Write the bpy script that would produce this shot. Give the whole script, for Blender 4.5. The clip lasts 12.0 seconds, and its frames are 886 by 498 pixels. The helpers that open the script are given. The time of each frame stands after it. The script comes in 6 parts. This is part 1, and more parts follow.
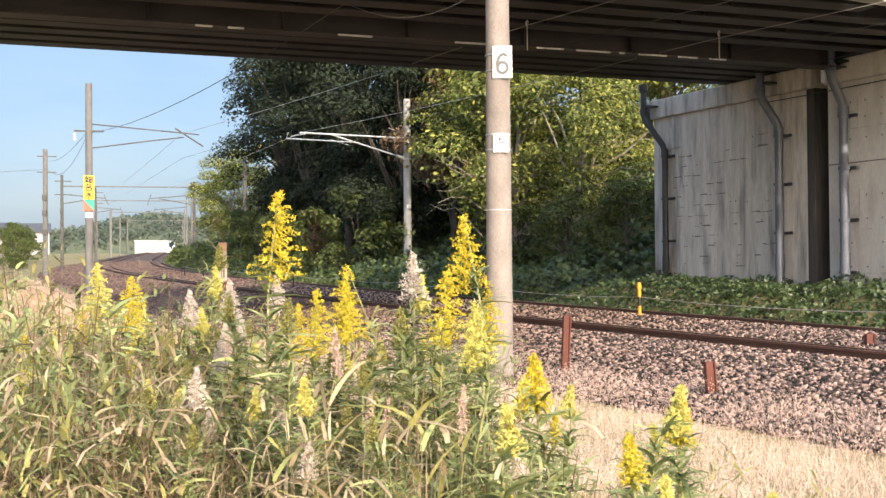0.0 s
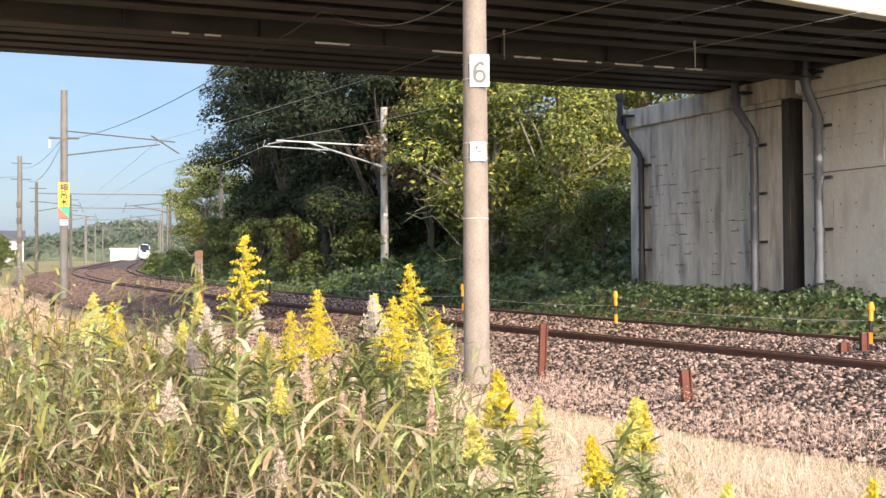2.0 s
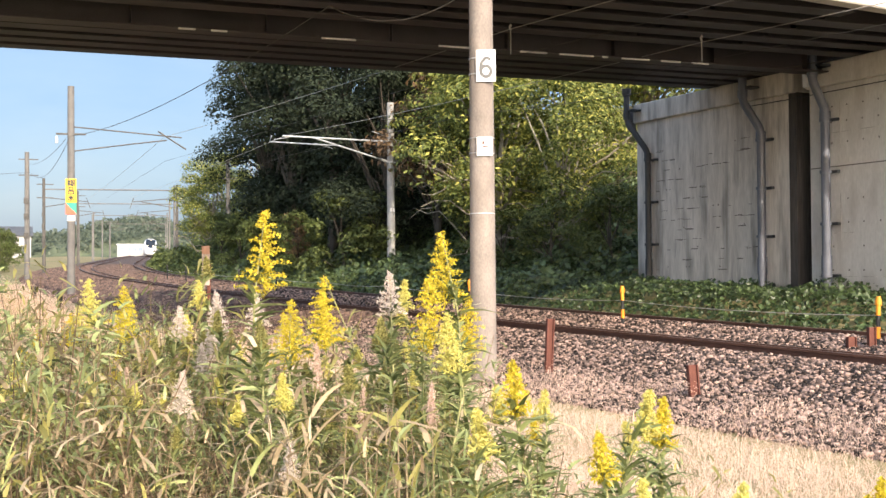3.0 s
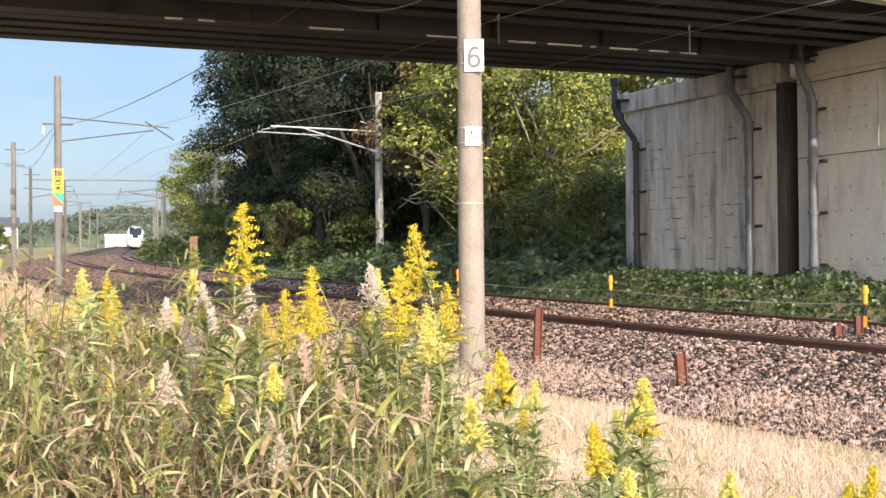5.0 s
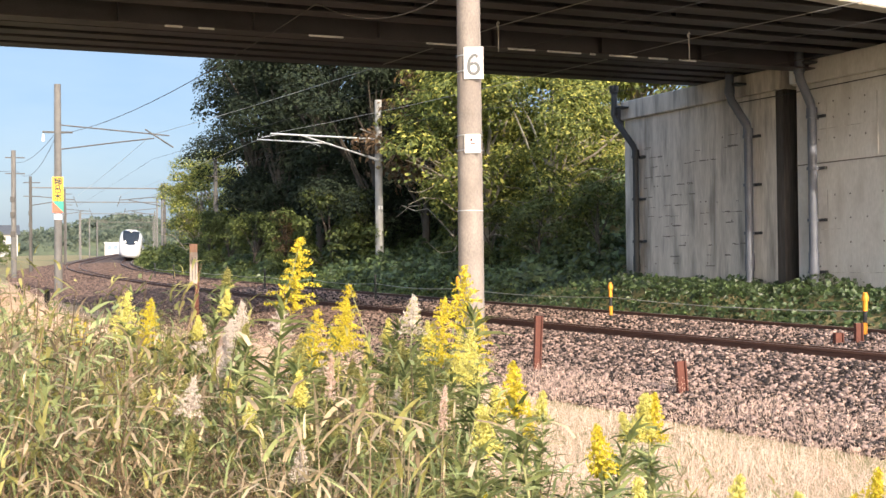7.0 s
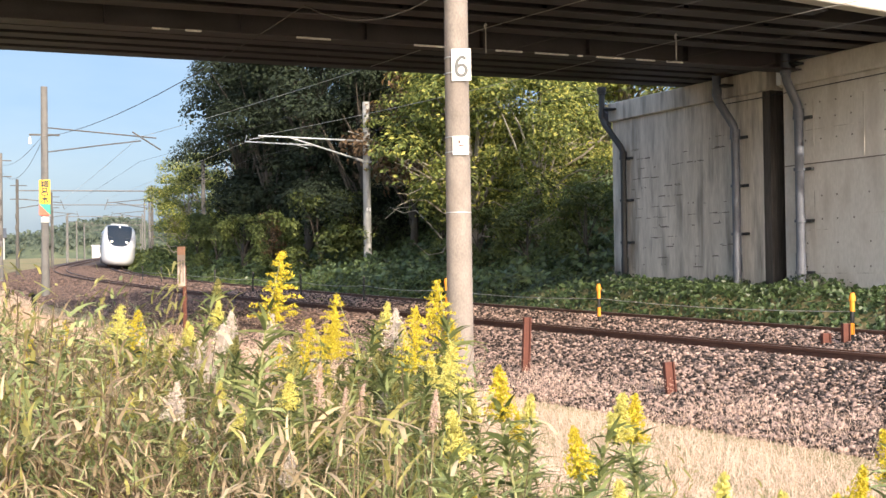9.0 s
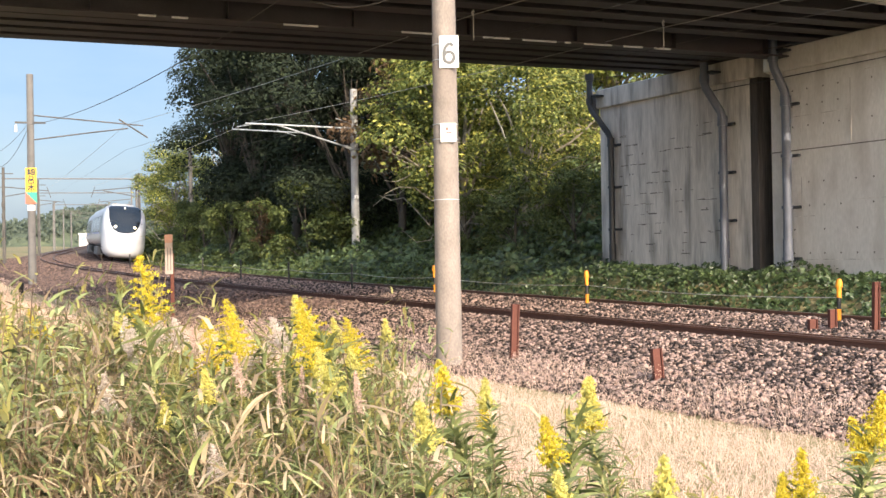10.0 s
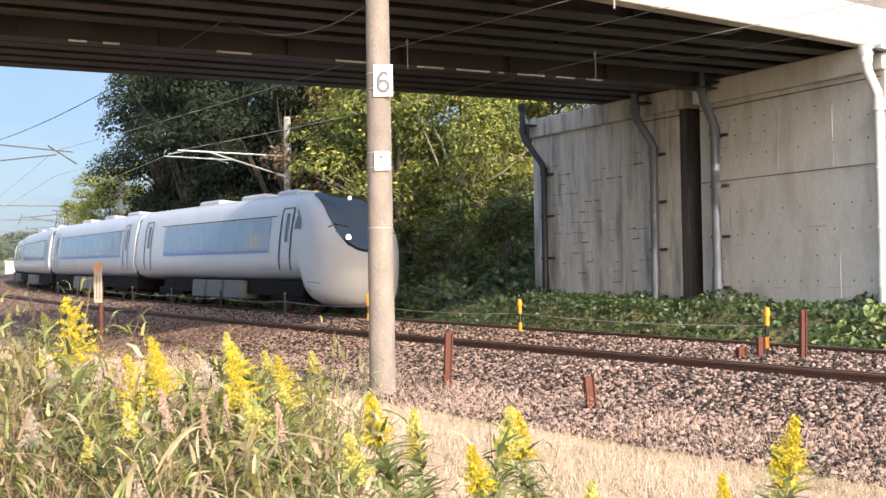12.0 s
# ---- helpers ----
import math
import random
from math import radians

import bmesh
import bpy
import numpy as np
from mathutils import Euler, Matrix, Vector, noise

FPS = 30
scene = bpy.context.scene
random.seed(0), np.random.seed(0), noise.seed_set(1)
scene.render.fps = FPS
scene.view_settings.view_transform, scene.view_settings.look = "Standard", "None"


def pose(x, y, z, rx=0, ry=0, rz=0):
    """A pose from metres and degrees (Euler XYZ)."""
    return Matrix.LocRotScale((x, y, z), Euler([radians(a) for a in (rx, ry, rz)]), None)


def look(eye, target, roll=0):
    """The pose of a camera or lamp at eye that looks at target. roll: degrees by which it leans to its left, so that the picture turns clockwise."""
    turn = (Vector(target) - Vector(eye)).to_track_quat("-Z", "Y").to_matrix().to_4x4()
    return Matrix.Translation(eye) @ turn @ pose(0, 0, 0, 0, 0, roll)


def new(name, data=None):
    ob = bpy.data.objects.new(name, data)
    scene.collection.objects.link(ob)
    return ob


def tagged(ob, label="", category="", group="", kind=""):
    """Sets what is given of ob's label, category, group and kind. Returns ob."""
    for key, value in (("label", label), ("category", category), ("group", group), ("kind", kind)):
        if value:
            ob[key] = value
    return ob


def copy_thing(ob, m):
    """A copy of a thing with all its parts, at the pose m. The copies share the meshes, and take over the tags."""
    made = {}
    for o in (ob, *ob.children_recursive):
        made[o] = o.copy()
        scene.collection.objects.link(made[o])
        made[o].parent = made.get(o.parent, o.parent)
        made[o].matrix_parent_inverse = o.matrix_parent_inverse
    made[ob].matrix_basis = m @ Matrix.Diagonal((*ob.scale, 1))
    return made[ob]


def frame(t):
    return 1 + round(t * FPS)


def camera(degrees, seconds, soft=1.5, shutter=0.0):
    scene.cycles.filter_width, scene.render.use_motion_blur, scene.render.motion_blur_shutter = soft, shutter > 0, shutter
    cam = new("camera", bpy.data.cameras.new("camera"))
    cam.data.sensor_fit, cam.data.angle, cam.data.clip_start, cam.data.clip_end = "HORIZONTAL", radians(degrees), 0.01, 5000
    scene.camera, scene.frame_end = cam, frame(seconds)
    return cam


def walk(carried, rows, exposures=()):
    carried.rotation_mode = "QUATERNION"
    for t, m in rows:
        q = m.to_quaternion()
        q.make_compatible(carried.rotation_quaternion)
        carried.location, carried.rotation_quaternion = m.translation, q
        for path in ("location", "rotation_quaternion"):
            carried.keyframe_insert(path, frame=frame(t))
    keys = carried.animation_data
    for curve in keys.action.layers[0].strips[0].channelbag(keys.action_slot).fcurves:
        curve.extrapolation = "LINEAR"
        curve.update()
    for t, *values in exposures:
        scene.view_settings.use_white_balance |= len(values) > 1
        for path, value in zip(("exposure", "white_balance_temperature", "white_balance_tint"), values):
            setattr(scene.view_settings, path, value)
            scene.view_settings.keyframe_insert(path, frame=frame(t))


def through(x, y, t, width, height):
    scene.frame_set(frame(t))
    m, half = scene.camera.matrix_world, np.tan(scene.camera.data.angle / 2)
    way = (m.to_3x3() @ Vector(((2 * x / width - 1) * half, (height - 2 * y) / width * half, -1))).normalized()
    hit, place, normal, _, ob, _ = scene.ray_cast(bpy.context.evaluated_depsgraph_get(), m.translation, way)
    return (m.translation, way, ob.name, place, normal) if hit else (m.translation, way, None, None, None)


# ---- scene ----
# The camera: hand-held on one spot, 1.45 m above the rails, panning slowly to the right.
EYE = (0.0, 0.0, 1.45)
cam = camera(40.7, 12.0, soft=1.5)
TURNS = [  # seconds, yaw, pitch, roll
    (0.0, 0.36, 0.85, 0.43), (0.5, -0.24, 1.06, 0.60), (1.0, -0.78, 1.23, 0.65), (1.5, -0.95, 1.26, 0.54),
    (2.0, -0.75, 1.24, 0.34), (2.5, -0.46, 1.18, 0.24), (3.0, -0.43, 1.01, 0.43), (3.5, -0.74, 0.76, 0.58),
    (4.5, -0.95, 0.58, 0.57), (5.5, -1.02, 0.49, 0.55), (6.0, -1.06, 0.60, 0.59), (6.5, -1.06, 0.66, 0.63),
    (7.0, -0.99, 0.88, 0.61), (8.0, -1.20, 1.02, 0.72), (9.0, -1.55, 0.96, 0.80), (9.5, -1.74, 0.47, 0.73),
    (10.0, -2.12, 0.34, 0.95), (10.5, -2.84, 0.57, 1.18), (11.0, -3.81, 1.01, 1.16), (11.5, -4.66, 1.44, 1.00),
    (12.0, -5.30, 1.65, 0.90)]
walk(cam, [(t, pose(*EYE, 90 + p, r, y)) for t, y, p, r in TURNS])

# Daylight: a low sun behind the camera to its right, hazy blue sky.
SUN_EL, SUN_AZ = 25.0, 23.3          # elevation; the light travels towards this yaw
HAZE_BLUE, HAZE_WHITE = (1.0, 1.72, 3.0), (2.15, 2.6, 3.35)
world = bpy.data.worlds.new("sky")
scene.world = world
world.use_nodes = True
wn = world.node_tree
sky = wn.nodes.new("ShaderNodeTexSky")
sky.sky_type, sky.sun_disc = "NISHITA", False
sky.sun_elevation = radians(SUN_EL)
sky.sun_rotation = radians(180 - SUN_AZ)
sky.air_density, sky.dust_density, sky.ozone_density = 1.0, 2.5, 2.0
# thin high haze and soft clouds over the blue
where, puff, cover = wn.nodes.new("ShaderNodeTexCoord"), wn.nodes.new("ShaderNodeTexNoise"), wn.nodes.new("ShaderNodeValToRGB")
flat = wn.nodes.new("ShaderNodeMapping")
flat.inputs["Scale"].default_value = (1, 1, 3.5)
puff.inputs["Scale"].default_value, puff.inputs["Detail"].default_value, puff.inputs["Roughness"].default_value = 2.6, 6, 0.55
cover.color_ramp.elements[0].position, cover.color_ramp.elements[1].position = 0.38, 0.72
cover.color_ramp.elements[0].color, cover.color_ramp.elements[1].color = (*HAZE_BLUE, 1), (*HAZE_WHITE, 1)
veil = wn.nodes.new("ShaderNodeMix")
veil.data_type = "RGBA"
veil.inputs[0].default_value = 0.6
wn.links.new(where.outputs["Generated"], flat.inputs["Vector"])
wn.links.new(flat.outputs[0], puff.inputs["Vector"])
wn.links.new(puff.outputs[0], cover.inputs[0])
wn.links.new(sky.outputs[0], veil.inputs[6])
wn.links.new(cover.outputs[0], veil.inputs[7])
# the haze brightens broadly towards the sun
to_sun = wn.nodes.new("ShaderNodeVectorMath")
to_sun.operation = "DOT_PRODUCT"
az, el = radians(SUN_AZ), radians(SUN_EL)
to_sun.inputs[1].default_value = (math.sin(az) * math.cos(el), -math.cos(az) * math.cos(el), math.sin(el))
wn.links.new(where.outputs["Generated"], to_sun.inputs[0])
lobe = wn.nodes.new("ShaderNodeMapRange")
lobe.interpolation_type = "SMOOTHSTEP"
lobe.inputs[1].default_value, lobe.inputs[2].default_value, lobe.inputs[3].default_value, lobe.inputs[4].default_value = -0.45, 1.0, 0.0, 2.0
wn.links.new(to_sun.outputs["Value"], lobe.inputs[0])
warm, glare = wn.nodes.new("ShaderNodeVectorMath"), wn.nodes.new("ShaderNodeVectorMath")
warm.operation, glare.operation = "MULTIPLY_ADD", "MULTIPLY"
warm.inputs[1].default_value, warm.inputs[2].default_value = (1.12, 0.95, 0.76), (1, 1, 1)
wn.links.new(lobe.outputs[0], warm.inputs[0])
wn.links.new(veil.outputs[2], glare.inputs[0])
wn.links.new(warm.outputs[0], glare.inputs[1])
wn.links.new(glare.outputs[0], wn.nodes["Background"].inputs[0])
wn.nodes["Background"].inputs[1].default_value = 0.10
sun_data = bpy.data.lights.new("sun", "SUN")
sun_data.energy, sun_data.angle, sun_data.color = 2.65, radians(0.6), (1.0, 0.87, 0.70)
sun = new("sun", sun_data)
a, e = radians(SUN_AZ), radians(SUN_EL)
sun.matrix_world = look((0, 0, 60), (-math.sin(a) * math.cos(e), math.cos(a) * math.cos(e), 60 - math.sin(e)))
scene.view_settings.exposure = 1.27


# ---- small building kit ----
class Form:
    """Gathers vertices and faces of one mesh."""

    def __init__(self):
        self.v, self.f = [], []

    def add(self, verts, faces):
        n = len(self.v)
        self.v.extend(tuple(p) for p in verts)
        self.f.extend(tuple(i + n for i in q) for q in faces)
        return self

    def box(self, c, s, m=None, cut=0.0):
        """A box of size s round c, its vertical edges chamfered by cut."""
        x, y, z = s[0] / 2, s[1] / 2, s[2] / 2
        b = min(cut, x * 0.9, y * 0.9, z * 0.9)
        if b > 0:
            ring = [(x - b, -y), (x, -y + b), (x, y - b), (x - b, y), (-x + b, y), (-x, y - b), (-x, -y + b), (-x + b, -y)]
            k = 8
            rows = [[(p * (1 - b / x), q * (1 - b / y), -z) for p, q in ring], [(p, q, -z + b) for p, q in ring],
                    [(p, q, z - b) for p, q in ring], [(p * (1 - b / x), q * (1 - b / y), z) for p, q in ring]]
            vs = [p for r in rows for p in r]
            fs = [tuple(range(k - 1, -1, -1)), tuple(range(3 * k, 4 * k))]
            for r in range(3):
                fs += [(r * k + i, r * k + (i + 1) % k, (r + 1) * k + (i + 1) % k, (r + 1) * k + i) for i in range(k)]
        else:
            vs = [(i, j, k) for k in (-z, z) for j in (-y, y) for i in (-x, x)]
            fs = [(0, 2, 3, 1), (4, 5, 7, 6), (0, 1, 5, 4), (1, 3, 7, 5), (3, 2, 6, 7), (2, 0, 4, 6)]
        vs = [Vector(p) + Vector(c) for p in vs]
        if m is not None:
            vs = [m @ p for p in vs]
        return self.add(vs, fs)

    def tube(self, path, radii, n=8, caps=True):
        """A round tube along a path."""
        pts = [Vector(p) for p in path]
        if not hasattr(radii, "__len__"):
            radii = [radii] * len(pts)
        vs, fs = [], []
        side = None
        for i, p in enumerate(pts):
            d = (pts[min(i + 1, len(pts) - 1)] - pts[max(i - 1, 0)]).normalized()
            ref = Vector((0, 0, 1)) if abs(d.z) < 0.9 else Vector((1, 0, 0))
            if side is None:
                side = d.cross(ref).normalized()
            side = (side - d * side.dot(d)).normalized()
            up = side.cross(d)
            for k in range(n):
                w = 2 * math.pi * k / n
                vs.append(p + (side * math.cos(w) + up * math.sin(w)) * radii[i])
        for i in range(len(pts) - 1):
            fs += [(i * n + k, i * n + (k + 1) % n, (i + 1) * n + (k + 1) % n, (i + 1) * n + k) for k in range(n)]
        if caps:
            fs += [tuple(range(n - 1, -1, -1)), tuple((len(pts) - 1) * n + k for k in range(n))]
        return self.add(vs, fs)

    def sweep(self, section, poses, closed=True):
        """A closed section of (x, z) pairs carried through the poses."""
        n = len(section)
        vs = [m @ Vector((x, 0, z)) for m in poses for x, z in section]
        fs = [(i * n + k, i * n + (k + 1) % n, (i + 1) * n + (k + 1) % n, (i + 1) * n + k)
              for i in range(len(poses) - 1) for k in range(n if closed else n - 1)]
        if closed:
            fs += [tuple(range(n - 1, -1, -1)), tuple((len(poses) - 1) * n + k for k in range(n))]
        return self.add(vs, fs)

    def mesh(self, name, material):
        me = bpy.data.meshes.new(name)
        me.from_pydata([tuple(p) for p in self.v], [], self.f)
        bm = bmesh.new()
        bm.from_mesh(me)
        bmesh.ops.recalc_face_normals(bm, faces=bm.faces)
        bm.to_mesh(me)
        bm.free()
        me.materials.append(material)
        return me


def soft(me, degrees=40):
    """Smooth shading with sharp edges past an angle."""
    me.shade_smooth()
    bm = bmesh.new()
    bm.from_mesh(me)
    for ed in bm.edges:
        if len(ed.link_faces) == 2 and ed.calc_face_angle(0) > radians(degrees):
            ed.smooth = False
    bm.to_mesh(me)
    bm.free()
    return me


def raw_mesh(name, verts, faces, material, smooth=False):
    """A large mesh straight from arrays."""
    me = bpy.data.meshes.new(name)
    me.from_pydata(verts, [], faces)
    me.materials.append(material)
    if smooth:
        me.shade_smooth()
    return me


def part(name, form, material, parent=None, label="", smooth=0):
    me = form.mesh(name, material) if isinstance(form, Form) else form
    if smooth:
        soft(me, smooth)
    ob = new(name, me)
    if parent is not None:
        ob.parent = parent
    if label:
        ob["label"] = label
    return ob


def thing(name, m, label, category, group="", kind=""):
    ob = new(name)
    ob.matrix_basis = m
    ob.empty_display_size = 0.2
    return tagged(ob, label, category, group, kind)


# ---- materials ----
def material(name, dark, light, rough=0.8, metal=0.0, scale=8.0, fine=60.0, bump=0.25, depth=0.02, stain=None, stain_scale=0.6,
             stain_amount=0.5, spec=0.5, stretch=(1, 1, 1), island=0.0, obrand=0.0, through_light=0.0, object_space=True, uneven=0.1):
    """Two-scale procedural surface: broad mottling, fine grain with bump, optional stains and per-piece variation."""
    m = bpy.data.materials.new(name)
    m.use_nodes = True
    t = m.node_tree
    bsdf = t.nodes["Principled BSDF"]
    N, L = t.nodes.new, t.links.new
    geo = N("ShaderNodeTexCoord") if object_space else N("ShaderNodeNewGeometry")
    vec = geo.outputs["Object"] if object_space else geo.outputs["Position"]
    mapping = N("ShaderNodeMapping")
    mapping.inputs["Scale"].default_value = stretch
    L(vec, mapping.inputs["Vector"])
    broad, grain = N("ShaderNodeTexNoise"), N("ShaderNodeTexNoise")
    for nd, sc, det in ((broad, scale, 5), (grain, fine, 3)):
        nd.inputs["Scale"].default_value, nd.inputs["Detail"].default_value = sc, det
        L(mapping.outputs[0], nd.inputs["Vector"])
    both = N("ShaderNodeMix")
    both.data_type = "FLOAT"
    both.inputs[0].default_value = 0.45
    L(broad.outputs[0], both.inputs[2])
    L(grain.outputs[0], both.inputs[3])
    value = both.outputs[0]
    if island or obrand:
        src = N("ShaderNodeNewGeometry").outputs["Random Per Island"] if island else N("ShaderNodeObjectInfo").outputs["Random"]
        mixr = N("ShaderNodeMix")
        mixr.data_type = "FLOAT"
        mixr.inputs[0].default_value = island or obrand
        L(value, mixr.inputs[2])
        L(src, mixr.inputs[3])
        value = mixr.outputs[0]
    ramp = N("ShaderNodeValToRGB")
    ramp.color_ramp.elements[0].position, ramp.color_ramp.elements[1].position = (0.05, 0.95) if (island or obrand) else (0.3, 0.7)
    ramp.color_ramp.elements[0].color, ramp.color_ramp.elements[1].color = (*dark, 1), (*light, 1)
    L(value, ramp.inputs[0])
    colour = ramp.outputs[0]
    if stain:
        sn = N("ShaderNodeTexNoise")
        sn.inputs["Scale"].default_value, sn.inputs["Detail"].default_value = stain_scale, 6
        L(mapping.outputs[0], sn.inputs["Vector"])
        sr = N("ShaderNodeValToRGB")
        sr.color_ramp.elements[0].position, sr.color_ramp.elements[1].position = 0.48, 0.68
        L(sn.outputs[0], sr.inputs[0])
        k = N("ShaderNodeMath")
        k.operation = "MULTIPLY"
        k.inputs[1].default_value = stain_amount
        L(sr.outputs[0], k.inputs[0])
        mx = N("ShaderNodeMix")
        mx.data_type = "RGBA"
        L(k.outputs[0], mx.inputs[0])
        L(colour, mx.inputs[6])
        mx.inputs[7].default_value = (*stain, 1)
        colour = mx.outputs[2]
    L(colour, bsdf.inputs["Base Color"])
    bsdf.inputs["Metallic"].default_value = metal
    bsdf.inputs["Specular IOR Level"].default_value = spec
    rr = N("ShaderNodeMapRange")
    rr.inputs[3].default_value, rr.inputs[4].default_value = max(0.02, rough - uneven), min(1, rough + uneven)
    L(grain.outputs[0], rr.inputs[0])
    L(rr.outputs[0], bsdf.inputs["Roughness"])
    if bump:
        b = N("ShaderNodeBump")
        b.inputs["Strength"].default_value, b.inputs["Distance"].default_value = bump, depth
        L(both.outputs[0], b.inputs["Height"])
        L(b.outputs[0], bsdf.inputs["Normal"])
    if through_light:
        out = t.nodes["Material Output"]
        tr, ms = N("ShaderNodeBsdfTranslucent"), N("ShaderNodeMixShader")
        L(colour, tr.inputs[0])
        ms.inputs[0].default_value = through_light
        L(bsdf.outputs[0], ms.inputs[1])
        L(tr.outputs[0], ms.inputs[2])
        L(ms.outputs[0], out.inputs[0])
    return m


def glow(name, colour, strength):
    m = bpy.data.materials.new(name)
    m.use_nodes = True
    b = m.node_tree.nodes["Principled BSDF"]
    b.inputs["Base Color"].default_value = (*colour, 1)
    b.inputs["Emission Color"].default_value = (*colour, 1)
    b.inputs["Emission Strength"].default_value = strength
    return m


CONCRETE = material("wall_concrete", (0.56, 0.52, 0.47), (0.78, 0.735, 0.68), 0.9, scale=0.9, fine=10, bump=0.25, depth=0.012,
                    stain=(0.40, 0.35, 0.30), stain_scale=0.9, stain_amount=0.6, stretch=(1.6, 1.6, 0.6))
CONCRETE_OLD = material("weathered_concrete", (0.46, 0.415, 0.365), (0.76, 0.70, 0.63), 0.92, scale=1.5, fine=9, bump=0.4, depth=0.015,
                        stain=(0.10, 0.085, 0.072), stain_scale=1.15, stain_amount=0.62, stretch=(2.4, 2.4, 0.35))
CONCRETE_PALE = material("fascia_concrete", (0.50, 0.46, 0.425), (0.62, 0.57, 0.53), 0.85, scale=1.0, fine=12, bump=0.1, depth=0.01)
POLE_CONC = material("pole_concrete", (0.17, 0.145, 0.13), (0.34, 0.29, 0.258), 0.9, scale=4, fine=45, bump=0.35, depth=0.004,
                     stain=(0.17, 0.135, 0.115), stain_scale=1.5, stain_amount=0.5, stretch=(1, 1, 0.5))
POLE_GREY = material("grey_pole", (0.28, 0.27, 0.26), (0.40, 0.39, 0.37), 0.85, scale=3, fine=40, bump=0.2, depth=0.004)
POLE_DARK = material("dark_pole", (0.07, 0.065, 0.06), (0.12, 0.11, 0.10), 0.8, scale=3, fine=40, bump=0.2, depth=0.004)
GIRDER = material("girder_paint", (0.044, 0.036, 0.039), (0.074, 0.062, 0.066), 0.6, scale=1.0, fine=25, bump=0.12, depth=0.006,
                  stain=(0.026, 0.020, 0.020), stain_scale=0.8, stain_amount=0.6)
# near-black slab colour: the shade between the girders is painted in
DECK_SHADE = material("deck_gap_shade", (0.020, 0.017, 0.015), (0.038, 0.032, 0.029), 0.9, scale=1.0, fine=20, bump=0.2, depth=0.01)
RUST = material("rusty_rail", (0.075, 0.034, 0.024), (0.14, 0.070, 0.050), 0.75, metal=0.2, scale=5, fine=70, bump=0.3, depth=0.004)
RAILTOP = material("worn_rail_head", (0.13, 0.10, 0.085), (0.24, 0.20, 0.18), 0.35, metal=0.8, scale=4, fine=60, bump=0.05, depth=0.002)
RUSTPOST = material("rusty_post", (0.085, 0.027, 0.019), (0.16, 0.055, 0.038), 0.8, metal=0.1, scale=8, fine=80, bump=0.3, depth=0.004)
STONE = material("ballast_stone", (0.020, 0.013, 0.011), (0.52, 0.36, 0.30), 0.92, scale=6, fine=45, bump=0.4, depth=0.01, island=0.75, object_space=False)
STONE_FAR = material("darker_ballast_stone", (0.018, 0.011, 0.009), (0.27, 0.175, 0.14), 0.92, scale=6, fine=45, bump=0.4, depth=0.01, island=0.75, object_space=False)
STONE.node_tree.nodes["Color Ramp"].color_ramp.elements[0].position = 0.38
BED = material("ballast_bed", (0.03, 0.020, 0.017), (0.13, 0.085, 0.070), 0.95, scale=9, fine=30, bump=0.9, depth=0.05, object_space=False)
SOIL = material("grassy_soil", (0.16, 0.13, 0.055), (0.32, 0.26, 0.13), 0.95, scale=0.35, fine=9, bump=0.6, depth=0.05,
                stain=(0.12, 0.14, 0.04), stain_scale=0.08, stain_amount=0.7, object_space=False)
PIPE = material("pipe_grey", (0.085, 0.095, 0.12), (0.15, 0.16, 0.20), 0.45, scale=2, fine=30, bump=0.05, depth=0.003)
PIPE_DARK = material("pipe_dark", (0.022, 0.023, 0.026), (0.045, 0.047, 0.052), 0.5, scale=2, fine=30, bump=0.05, depth=0.003)
PIPE_WHITE = material("pipe_white", (0.55, 0.54, 0.53), (0.68, 0.67, 0.66), 0.4, scale=2, fine=30, bump=0.05, depth=0.003)
STEEL = material("galvanised_steel", (0.42, 0.43, 0.44), (0.58, 0.59, 0.60), 0.4, metal=0.6, scale=6, fine=50, bump=0.08, depth=0.003)
WIRE = material("wire", (0.06, 0.055, 0.05), (0.11, 0.10, 0.09), 0.6, metal=0.4, bump=0)
WIRE_PALE = material("pale_wire", (0.35, 0.33, 0.31), (0.5, 0.48, 0.45), 0.5, metal=0.3, bump=0)
PORCELAIN = material("insulator", (0.55, 0.53, 0.50), (0.7, 0.68, 0.65), 0.25, bump=0)
WHITE = material("white_paint", (0.68, 0.67, 0.66), (0.78, 0.77, 0.76), 0.5, scale=5, fine=60, bump=0.05, depth=0.002)
INK = material("grey_ink", (0.10, 0.10, 0.10), (0.15, 0.15, 0.15), 0.6, bump=0)
BLACK = material("black_paint", (0.012, 0.012, 0.013), (0.03, 0.03, 0.03), 0.5, bump=0.05)
YELLOW = material("yellow_sign", (0.80, 0.50, 0.010), (0.88, 0.58, 0.02), 0.45, bump=0.02)
ORANGE = material("orange_band", (0.70, 0.24, 0.015), (0.80, 0.32, 0.02), 0.6, scale=8, fine=60, bump=0.1, depth=0.003)
GREEN = material("green_sign", (0.02, 0.30, 0.22), (0.03, 0.36, 0.27), 0.45, bump=0.02)
RED = material("red_sign", (0.75, 0.10, 0.05), (0.82, 0.14, 0.08), 0.45, bump=0.02)
TRAIN_WHITE = material("train_paint", (0.52, 0.525, 0.555), (0.58, 0.585, 0.615), 0.26, scale=0.4, fine=2, bump=0.0, depth=0.004, spec=0.5, uneven=0.02)
TRAIN_GREY = material("train_skirt_paint", (0.42, 0.43, 0.45), (0.50, 0.51, 0.53), 0.4, scale=1, fine=10, bump=0.03)
TRAIN_ROOF = material("train_roof_paint", (0.40, 0.40, 0.41), (0.50, 0.50, 0.51), 0.6, scale=1, fine=10, bump=0.05)
